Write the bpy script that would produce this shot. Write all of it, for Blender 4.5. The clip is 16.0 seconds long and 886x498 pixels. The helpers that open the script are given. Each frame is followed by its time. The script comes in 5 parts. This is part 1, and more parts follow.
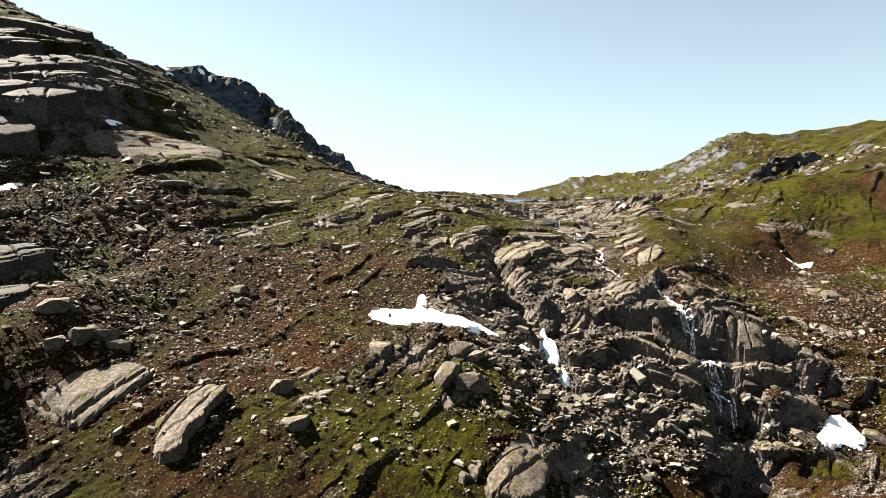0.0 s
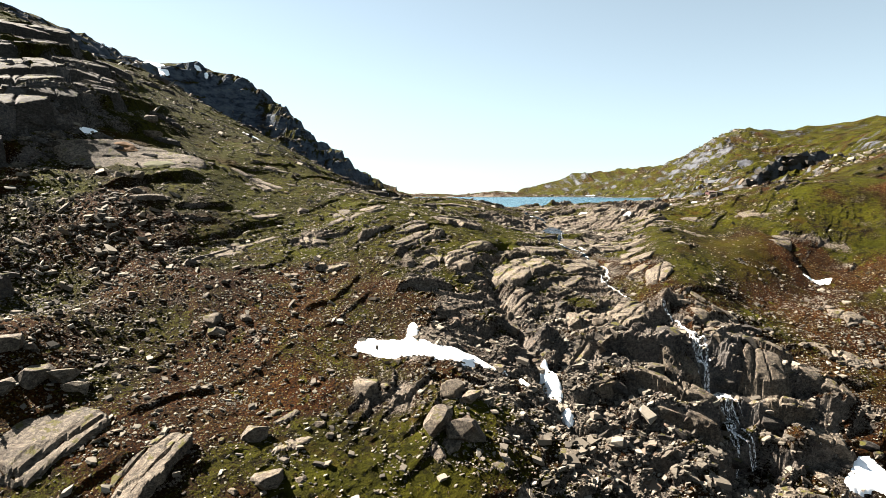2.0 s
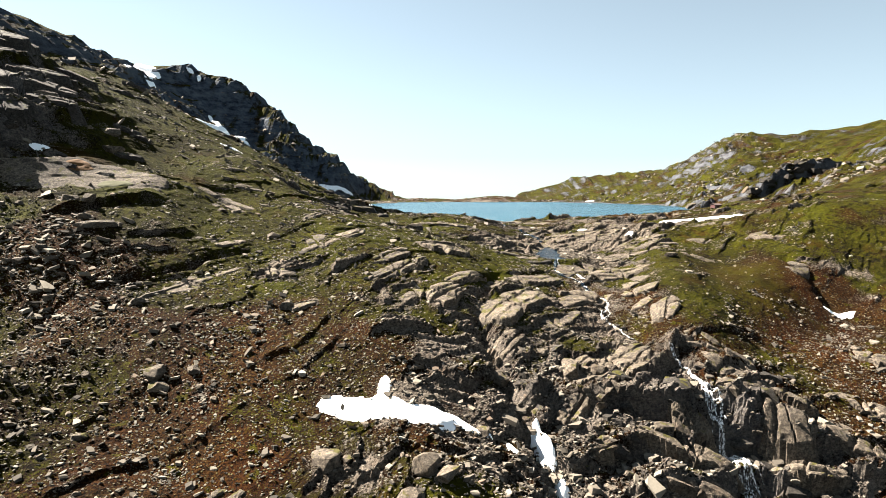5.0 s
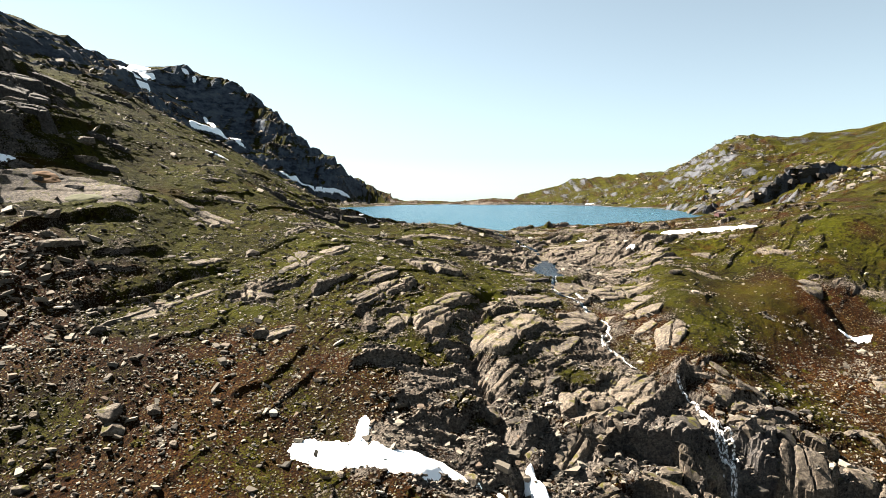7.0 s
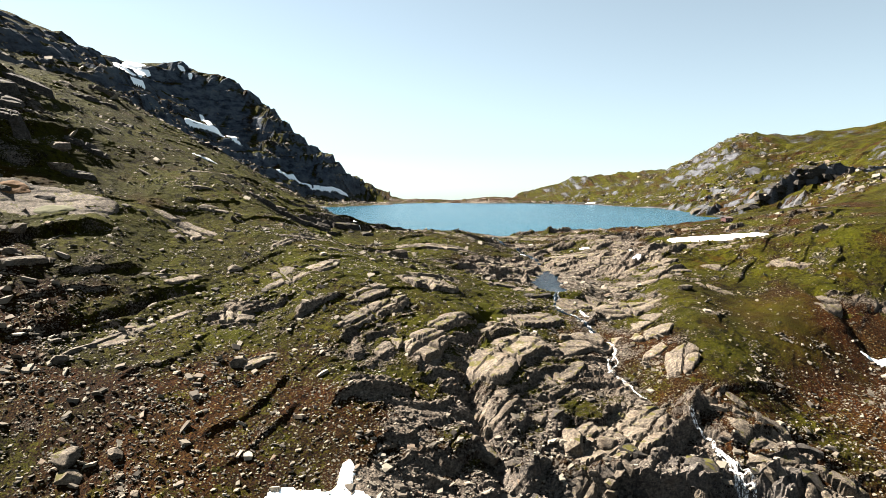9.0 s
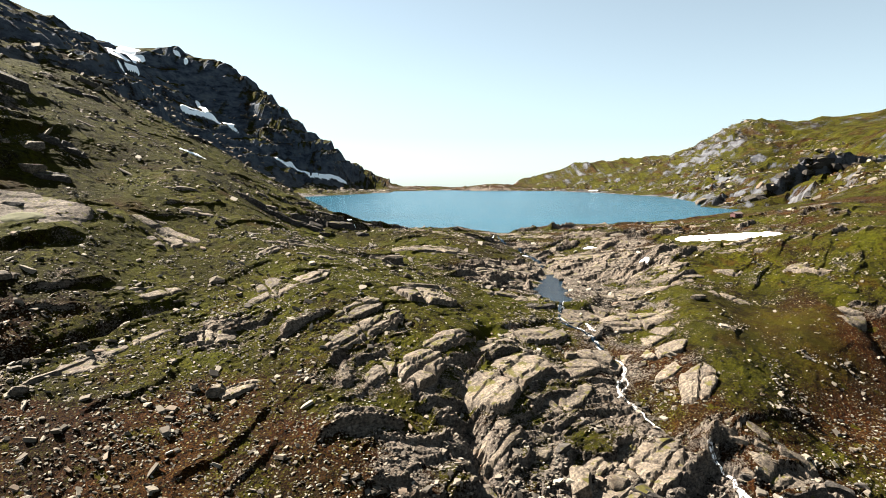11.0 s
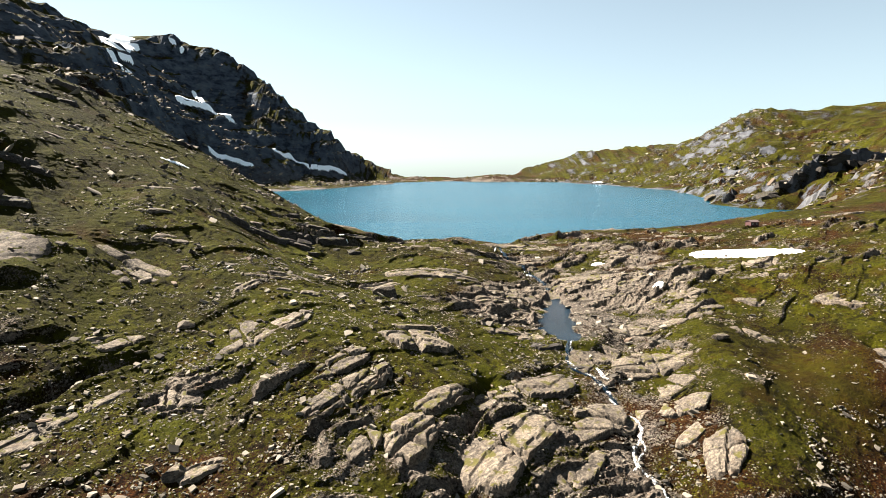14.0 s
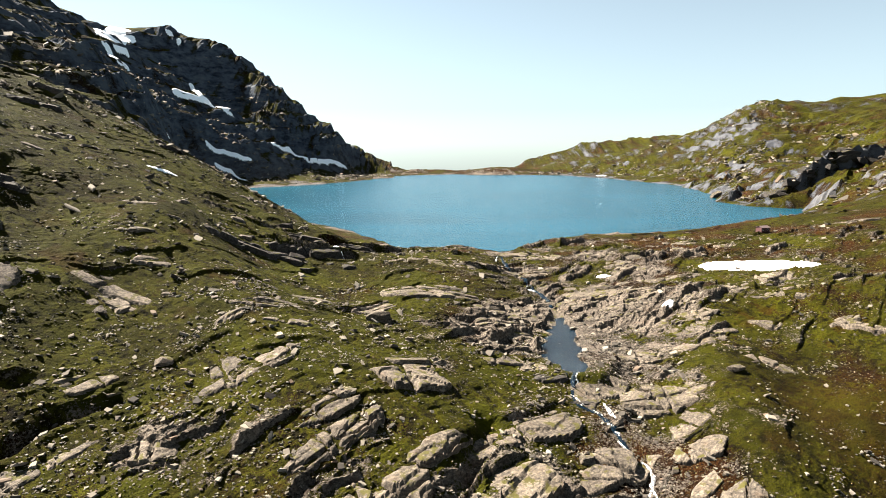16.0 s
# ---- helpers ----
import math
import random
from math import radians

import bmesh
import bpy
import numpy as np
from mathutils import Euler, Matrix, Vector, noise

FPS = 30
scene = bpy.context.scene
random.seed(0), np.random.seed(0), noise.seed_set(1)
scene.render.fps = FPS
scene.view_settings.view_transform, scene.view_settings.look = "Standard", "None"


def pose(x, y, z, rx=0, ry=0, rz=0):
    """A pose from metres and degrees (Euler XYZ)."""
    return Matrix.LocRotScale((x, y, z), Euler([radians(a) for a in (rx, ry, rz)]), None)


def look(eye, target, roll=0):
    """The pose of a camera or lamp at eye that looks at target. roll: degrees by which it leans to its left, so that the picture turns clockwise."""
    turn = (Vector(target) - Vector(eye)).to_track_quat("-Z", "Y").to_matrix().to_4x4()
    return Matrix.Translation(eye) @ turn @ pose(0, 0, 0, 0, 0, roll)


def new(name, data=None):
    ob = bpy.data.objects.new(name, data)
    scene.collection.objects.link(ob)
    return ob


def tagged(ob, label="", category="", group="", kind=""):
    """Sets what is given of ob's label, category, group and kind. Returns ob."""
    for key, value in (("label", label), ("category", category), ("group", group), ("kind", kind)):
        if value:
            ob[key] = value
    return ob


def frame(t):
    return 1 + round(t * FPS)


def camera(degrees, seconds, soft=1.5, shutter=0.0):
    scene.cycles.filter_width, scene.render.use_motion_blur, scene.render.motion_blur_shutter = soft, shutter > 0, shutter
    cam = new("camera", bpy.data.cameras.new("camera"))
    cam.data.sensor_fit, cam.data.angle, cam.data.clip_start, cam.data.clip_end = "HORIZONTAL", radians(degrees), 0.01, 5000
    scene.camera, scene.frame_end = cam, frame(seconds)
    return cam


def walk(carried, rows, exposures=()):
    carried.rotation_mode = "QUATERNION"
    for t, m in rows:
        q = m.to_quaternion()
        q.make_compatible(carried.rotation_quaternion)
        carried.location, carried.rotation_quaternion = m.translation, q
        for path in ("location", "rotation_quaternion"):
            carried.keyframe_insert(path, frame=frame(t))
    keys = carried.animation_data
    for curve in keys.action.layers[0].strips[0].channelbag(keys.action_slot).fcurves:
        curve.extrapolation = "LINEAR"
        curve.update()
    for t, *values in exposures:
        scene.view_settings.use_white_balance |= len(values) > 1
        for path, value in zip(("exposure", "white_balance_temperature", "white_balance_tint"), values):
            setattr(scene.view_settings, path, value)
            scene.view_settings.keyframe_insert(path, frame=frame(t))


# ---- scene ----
cam = camera(68.9, 16.0, soft=0.8)
METRES, EYE, TILT, LEAN, TURN = 100.0, 4.0, -4.6, 0.0, 0.0
ROWS = [
    (0.0, 0.0, 0.0, 0.0, -0.0, 0.0, -0.0),
    (0.5, 0.0035, 0.0309, 0.0178, 0.04, -0.44, 0.04),
    (1.0, 0.0075, 0.0597, 0.034, 0.06, -0.54, 0.08),
    (1.5, 0.0127, 0.0907, 0.0497, 0.09, -0.54, 0.09),
    (2.0, 0.019, 0.1196, 0.0637, 0.12, -0.52, 0.1),
    (2.5, 0.0263, 0.151, 0.0779, 0.12, -0.48, 0.09),
    (3.0, 0.0326, 0.1795, 0.0901, 0.12, -0.48, 0.09),
    (3.5, 0.0399, 0.2102, 0.103, 0.13, -0.45, 0.08),
    (4.0, 0.0466, 0.2376, 0.1145, 0.12, -0.44, 0.08),
    (6.5, 0.0796, 0.3761, 0.1732, 0.07, -0.42, -0.06),
    (7.0, 0.0844, 0.4014, 0.1839, 0.07, -0.43, -0.06),
    (7.5, 0.088, 0.4287, 0.1952, 0.06, -0.47, -0.11),
    (8.0, 0.0909, 0.4538, 0.2052, 0.06, -0.49, -0.09),
    (8.5, 0.0934, 0.481, 0.2174, 0.06, -0.59, -0.13),
    (9.0, 0.0958, 0.5064, 0.2297, 0.07, -0.78, -0.13),
    (11.5, 0.1063, 0.641, 0.303, 0.19, -2.51, -0.11),
    (12.0, 0.1086, 0.6681, 0.3202, 0.23, -2.75, -0.11),
    (12.5, 0.1109, 0.6926, 0.3372, 0.25, -2.93, -0.12),
    (13.0, 0.1141, 0.719, 0.356, 0.32, -3.14, -0.13),
    (13.5, 0.1166, 0.7431, 0.3739, 0.36, -3.34, -0.15),
    (14.0, 0.119, 0.7695, 0.3931, 0.4, -3.56, -0.15),
    (14.5, 0.1212, 0.7935, 0.4105, 0.46, -3.77, -0.13),
    (15.0, 0.1231, 0.8193, 0.4299, 0.5, -4.04, -0.13),
    (15.5, 0.1251, 0.8431, 0.4476, 0.53, -4.27, -0.11),
    (16.0, 0.1283, 0.8681, 0.4666, 0.57, -4.58, -0.09),
]
walk(cam, [(t, pose(0, 0, EYE, TILT, LEAN, TURN) @ pose(METRES * x, METRES * y, METRES * z, 90 + pitch, roll, yaw)) for t, x, y, z, yaw, pitch, roll in ROWS],
     exposures=[(0.0, 1.83, 6550, 10), (16.0, 1.75, 6550, 10)])

# ---- light ----
TO_SUN = Vector((-0.63, 0.32, 0.705)).normalized()
sun_data = bpy.data.lights.new("sun", "SUN")
sun_data.energy, sun_data.angle, sun_data.color = 12.0, radians(0.6), (1.0, 0.915, 0.80)
sun = new("sun", sun_data)
sun.matrix_world = look(TO_SUN * 900, (0, 0, 0))

world = bpy.data.worlds.new("sky")
scene.world = world
world.use_nodes = True
wn = world.node_tree
wn.nodes.clear()
sky = wn.nodes.new("ShaderNodeTexSky")
sky.sky_type, sky.sun_disc = "NISHITA", False
sky.sun_elevation = math.asin(TO_SUN.z)
sky.sun_rotation = math.atan2(TO_SUN.x, TO_SUN.y)
sky.altitude, sky.air_density, sky.dust_density, sky.ozone_density = 1100, 1.0, 0.5, 1.6
bg = wn.nodes.new("ShaderNodeBackground")
bg.inputs["Strength"].default_value = 0.045
wout = wn.nodes.new("ShaderNodeOutputWorld")
pale = wn.nodes.new("ShaderNodeHueSaturation")
pale.inputs["Saturation"].default_value = 0.40
wn.links.new(sky.outputs[0], pale.inputs["Color"])
haze = wn.nodes.new("ShaderNodeMix")
haze.data_type, haze.blend_type = "RGBA", "MULTIPLY"
haze.inputs[0].default_value, haze.inputs[7].default_value = 1.0, (0.90, 1.055, 1.085, 1)
wn.links.new(pale.outputs[0], haze.inputs[6])
wn.links.new(haze.outputs[2], bg.inputs["Color"])
wn.links.new(bg.outputs[0], wout.inputs["Surface"])


# ---- noise ----
def hashed(ix, iy, seed):
    n = (ix.astype(np.int64) * 374761393 + iy.astype(np.int64) * 668265263 + seed * 1274126177) & 0xFFFFFFFF
    n = ((n ^ (n >> 13)) * 1103515245) & 0xFFFFFFFF
    n = ((n ^ (n >> 16)) * 2246822519) & 0xFFFFFFFF
    return ((n ^ (n >> 15)) & 0xFFFFFF) / float(0x1000000)


def smooth(a, b, x):
    t = np.clip((x - a) / (b - a), 0, 1)
    return t * t * (3 - 2 * t)


def value_noise(x, y, seed):
    ix, iy = np.floor(x), np.floor(y)
    fx, fy = x - ix, y - iy
    fx, fy = fx * fx * fx * (fx * (fx * 6 - 15) + 10), fy * fy * fy * (fy * (fy * 6 - 15) + 10)
    a, b = hashed(ix, iy, seed), hashed(ix + 1, iy, seed)
    c, d = hashed(ix, iy + 1, seed), hashed(ix + 1, iy + 1, seed)
    return 2 * ((a * (1 - fx) + b * fx) * (1 - fy) + (c * (1 - fx) + d * fx) * fy) - 1


def fbm(x, y, size, octaves, seed):
    """Noise from -1 to 1, whose largest waves are size metres long."""
    total, gain, norm = 0, 1.0, 0.0
    for k in range(octaves):
        total = total + gain * value_noise(x / size + 17.3 * k, y / size - 9.1 * k, seed + k)
        norm, gain, size = norm + gain, gain * 0.5, size * 0.47
    return total / norm


def cells(x, y, seed):
    """Cell noise: distance to the nearest and second seed, the nearest one's two random numbers, and the way from it."""
    ix, iy = np.floor(x), np.floor(y)
    f1, f2 = np.full(x.shape, 9.0), np.full(x.shape, 9.0)
    ra, rb, dx, dy = (np.zeros(x.shape) for _ in range(4))
    for i in (-1, 0, 1):
        for j in (-1, 0, 1):
            cx, cy = ix + i, iy + j
            ox, oy = x - cx - hashed(cx, cy, seed), y - cy - hashed(cx, cy, seed + 1)
            d = np.maximum(np.abs(ox), np.abs(oy)) * 0.6 + np.sqrt(ox * ox + oy * oy) * 0.4
            near = d < f1
            f2 = np.where(near, f1, np.minimum(f2, d))
            ra, rb = np.where(near, hashed(cx, cy, seed + 2), ra), np.where(near, hashed(cx, cy, seed + 3), rb)
            dx, dy, f1 = np.where(near, ox, dx), np.where(near, oy, dy), np.where(near, d, f1)
    return f1, f2, ra, rb, dx, dy


def spot(x, y, cx, cy, rx, ry, turn=0):
    """A soft region: 1 at its middle, about 0.37 at its rim."""
    c, s = math.cos(radians(turn)), math.sin(radians(turn))
    return np.exp(-(((x - cx) * c + (y - cy) * s) / rx) ** 2 - ((-(x - cx) * s + (y - cy) * c) / ry) ** 2)


# ---- lie of the land ----
LAND = []


def mound(x, y, a, b, turn, height):
    """A rise (or hollow) of the land, with its half lengths and the turn of the first."""
    LAND.append((x, y, a, b, turn, height))


mound(-480.3, 1202.4, 1305.6, 492.8, 62, 133.7)
mound(618.7, 890.3, 1046.6, 247.8, 92, 105.5)
mound(-646.6, 935.4, 1013.9, 184.7, 53, 69.2)
mound(392, 42.1, 934.2, 162.2, 43, -12.1)
mound(-647.6, 804.1, 472.9, 195.7, 113, 63.9)
mound(5.8, 1337.8, 618.4, 109.8, 178, -21.1)
mound(-43.3, 1138.4, 386.7, 164.7, 76, -55.5)
mound(340.2, 1370.2, 381.3, 153.8, 110, 26.6)
mound(-385, 512.2, 285, 185.3, 147, 59.6)
mound(-428.5, 634.4, 484.7, 100.4, 92, 28.2)
mound(-291.4, 257.6, 299.3, 159.3, 75, 67.6)
mound(100.3, 1228.9, 511.5, 89.6, 122, -18.8)
mound(15.3, 738.5, 267.2, 160.5, 167, -6.4)
mound(-790.7, 896.4, 270.3, 92.9, 107, 58.9)
mound(49.8, 110.2, 326.7, 74.6, 13, -26.7)
mound(-340.7, 981.9, 344.9, 65.6, 23, 43.2)
mound(37.7, -36.6, 246.3, 86.8, 14, -42.1)
mound(-381.1, 824.2, 173.5, 118.4, 120, 26.8)
mound(277.4, 56.2, 337.6, 59.8, 44, -15.6)
mound(275.7, 813, 335.9, 56.8, 146, -6.7)
mound(-106.4, 554.2, 118.4, 134.4, 99, -19.7)
mound(351.9, 463.2, 295.1, 49.4, 23, 9.5)
mound(-586.8, 695.7, 265, 54.3, 170, 27.7)
mound(-98.9, 1300.2, 241.2, 59.3, 63, -37)
mound(212.9, 308.6, 130.9, 91.3, 55, 17.8)
mound(76.6, 1064, 226.5, 48.5, 59, 9.4)
mound(-37.6, -18.8, 225.2, 47.7, 119, -13.9)
mound(631.2, 1030.1, 138.6, 72.7, 134, 14.8)
mound(-231.6, 573.5, 241.7, 41.6, 88, 15.1)
mound(-58.5, 461.1, 223.1, 44.1, 118, -11.9)
mound(391.7, 935, 215.8, 45.4, 74, 14.7)
mound(-138.5, -9.1, 201.4, 47.8, 135, -26.7)
mound(302.9, 524.9, 213.9, 45, 85, 19.4)
mound(762.8, 999.9, 98, 97.1, 38, 49.6)
mound(3, -146.6, 137.5, 67.8, 66, -28.6)
mound(-289.3, 1062, 218.7, 41.1, 61, 21.7)
mound(-123.5, 983.5, 209.4, 39.8, 67, -21.3)
mound(-268.6, 1069, 218.6, 38, 112, 23.4)
mound(-92.9, 531.4, 215.7, 36, 83, -11.1)
mound(-293.8, 638.5, 114.5, 67.3, 61, 32.7)
mound(-219.6, 991.3, 134.7, 47, 155, 23.8)
mound(166, 229.5, 155.3, 34.4, 88, 4.7)
mound(477.8, 1050.2, 90.8, 57.2, 72, 21.4)
mound(-263.3, 932.2, 164.4, 29, 168, -14.1)
mound(-265.8, 902.1, 150.5, 27.8, 33, 16.5)
mound(26.6, 73.1, 140.2, 25, 173, -14.1)
mound(-130.1, 268.4, 61, 42.3, 82, 16.5)
mound(11.5, 312.2, 112, 22.6, 87, 6.2)
mound(-158.1, 1021.3, 104, 22.5, 115, 15.3)
mound(133.2, 249.9, 89.1, 16.3, 157, 6.4)
mound(-48.1, 248.1, 63.5, 21, 132, 10.7)
mound(-173.8, 268.3, 46.5, 27.6, 143, 16.6)
mound(51, 110.5, 72.9, 17.2, 24, -10.7)
mound(79.9, 124.7, 80.2, 13.9, 170, -5.5)
mound(-153.7, 342.1, 31.3, 28.1, 32, 7.4)
mound(-69.9, 229.6, 64.2, 11.2, 81, 4.1)
mound(100.8, 212.9, 60.9, 11.2, 45, 3.7)
mound(-66.5, 142, 49.6, 12.5, 153, -5.7)
mound(-76.3, 154.6, 12, 48.5, 134, -3.8)
mound(3.1, 128.9, 53.8, 9.8, 109, 3.9)
mound(69.8, 205.2, 49.7, 10.3, 77, 5.7)
mound(-78.9, 115.2, 53.7, 9.1, 75, 5.3)
mound(-121.8, 207.8, 40.8, 8.3, 72, 7.3)
mound(110.4, 197.7, 27.6, 10, 38, -4.2)
mound(-325, 1005, 60, 60, 0, 9)
mound(150, 368, 28, 20, 30, -3)
mound(110, 1125, 60, 50, 0, 7)
mound(-415, 925, 60, 70, 0, -9)
mound(-288, 1032, 55, 60, 0, -9)
mound(-350, 985, 40, 40, 0, -3)
mound(-338, 612, 60, 60, 0, -14)
mound(-205, 392, 26, 60, 25, -15)
mound(-238, 440, 38, 75, 20, -24)
mound(225, 1440, 55, 70, 0, -13)
mound(-440, 935, 40, 50, 0, -10)
mound(-258, 1025, 30, 45, 0, -13)
mound(-465, 905, 45, 70, 0, -17)
mound(-220, 245, 60, 60, 0, -12.5)
mound(-220, 300, 60, 60, 0, 10.5)
mound(-220, 355, 60, 60, 0, 6.2)
mound(-220, 410, 60, 60, 0, -14.2)
mound(-165, 355, 60, 60, 0, -7.2)
mound(-110, 245, 60, 60, 0, 7.9)
mound(-110, 300, 60, 60, 0, -9.0)
mound(-110, 355, 60, 60, 0, 17.9)
mound(-55, 410, 60, 60, 0, -12.8)
mound(-430, 570, 80, 80, 0, -7.4)
mound(-430, 640, 80, 80, 0, -6.8)
mound(-430, 710, 80, 80, 0, -6.7)
mound(-360, 500, 80, 80, 0, -7.4)
mound(-360, 710, 80, 80, 0, 13.0)
mound(-290, 570, 80, 80, 0, 11.1)
mound(-290, 640, 80, 80, 0, -4.9)
mound(-290, 710, 80, 80, 0, 2.4)
mound(-220, 500, 80, 80, 0, -12.2)
mound(-220, 570, 80, 80, 0, 12.3)
mound(-220, 640, 80, 80, 0, -20.5)
mound(-220, 710, 80, 80, 0, -12.9)
mound(-530, 980, 100, 100, 0, -6.3)
mound(-440, 1070, 100, 100, 0, -5.2)
mound(-350, 980, 100, 100, 0, 6.6)
mound(-350, 1070, 100, 100, 0, -8.4)
mound(-260, 800, 100, 100, 0, -4.1)
mound(-260, 890, 100, 100, 0, -3.7)
mound(-170, 800, 100, 100, 0, 7.2)
mound(-170, 1070, 100, 100, 0, -5.9)
mound(-80, 800, 100, 100, 0, 6.8)
mound(220, 1050, 120, 120, 0, -4.8)
mound(420, 570, 120, 120, 0, 7.2)
mound(620, 930, 120, 120, 0, -8.4)
mound(-45, 250, 40, 40, 0, -5.5)
mound(380, 1320, 150, 150, 0, -18.0)

SHORE = [(32, 347), (56, 385), (80, 406), (128, 414), (158, 419), (182, 440), (223, 475), (270, 528), (279, 556), (250, 552),
         (232, 568), (227, 588), (252, 650), (264, 720), (262, 800), (222, 945), (180, 1015), (120, 1038), (60, 1052), (-8, 1040),
         (-60, 1000), (-90, 905), (-116, 850), (-161, 770), (-190, 745), (-178, 690), (-130, 600), (-104, 530), (-70, 455), (-36, 415),
         (-10, 366), (8, 353)]


def polygon_distance(x, y, ring):
    """Distance to a closed outline; minus inside."""
    best, inside = np.full(x.shape, 1e9), np.zeros(x.shape, bool)
    for (ax, ay), (bx, by) in zip(ring, ring[1:] + ring[:1]):
        ex, ey = bx - ax, by - ay
        t = np.clip(((x - ax) * ex + (y - ay) * ey) / (ex * ex + ey * ey), 0, 1)
        best = np.minimum(best, np.hypot(x - ax - t * ex, y - ay - t * ey))
        if ay != by:
            inside ^= ((ay > y) != (by > y)) & (x < ex * (y - ay) / (by - ay) + ax)
    return np.where(inside, -best, best)


def line_distance(x, y, line):
    """Distance to an open line, and how far along it (0 to 1)."""
    best, along = np.full(x.shape, 1e9), np.zeros(x.shape)
    n = len(line) - 1
    for k, ((ax, ay), (bx, by)) in enumerate(zip(line, line[1:])):
        ex, ey = bx - ax, by - ay
        t = np.clip(((x - ax) * ex + (y - ay) * ey) / (ex * ex + ey * ey), 0, 1)
        d = np.hypot(x - ax - t * ex, y - ay - t * ey)
        along, best = np.where(d < best, (k + t) / n, along), np.minimum(d, best)
    return best, along


STREAM = [(32, 349), (34, 318), (38, 294), (43.5, 270), (40, 244), (40, 224), (42, 211), (46, 199), (47, 184), (52, 170), (57, 160), (58.5, 147), (62, 136), (60, 124), (52, 108), (40, 80)]
FALL = [(54.5, 167), (57, 162.5), (57.8, 158), (56.8, 151), (58.4, 148), (59.5, 144), (60, 139), (62.6, 135)]
GULLY = [(20, 200), (16, 186), (14, 172), (18, 156), (22, 142), (27, 131), (34, 120), (46, 108)]
TRENCH = [(-64, 169), (-57, 177), (-50, 189), (-44, 195)]
CLEFT = [(107, 221), (109, 212), (111, 200), (118, 188)]
# edges where the land breaks off to the right of the line from a to b, with their height and run
SCARPS = ((258, 562, 420, 600, 17, 36), (-44, 292, -18, 304, 5, 12), (-34, 318, -6, 330, 4, 12), (40, 152, 80, 146, 7, 12),
          (-88, 186, -70, 206, 3, 8), (228, 590, 262, 640, 8, 30), (205, 700, 270, 760, 6, 30))
POOL = -5.0
POOLS = ((43.5, 268, 1.5, 5), (42, 254, 3.1, 9), (39, 238, 4.2, 8), (40.5, 229, 2.2, 4))


def pool_shape(x, y):
    return sum(spot(x, y, *p) for p in POOLS) * (1 + 0.8 * fbm(x, y, 4, 3, 151))


def ledges(along, across, size, length, seed):
    """Tilted slabs that rise to the south-east and break off there: height (0 to 1) and how near the edge (0 to 1)."""
    k = np.floor(across / size)
    f = across / size - k
    s = along / length + 7.0 * hashed(k, k * 0 + 3, seed)
    j = np.floor(s)
    s = s - j
    tall = hashed(j, k, seed + 1)
    tall = np.where(tall > 0.58, 0.35 + 0.65 * hashed(j, k, seed + 2), 0.06)
    ends = smooth(0.0, 0.16, s) * smooth(1.0, 0.80, s)
    edge = 0.55 + 0.42 * hashed(j, k, seed + 3)
    rise = np.where(f < edge, (f / edge) ** 1.4, smooth(1.0, 0.0, (f - edge) / 0.10))
    return tall * ends * rise, tall * ends * smooth(0.25, 0.75, f / edge) * (f < edge + 0.12)


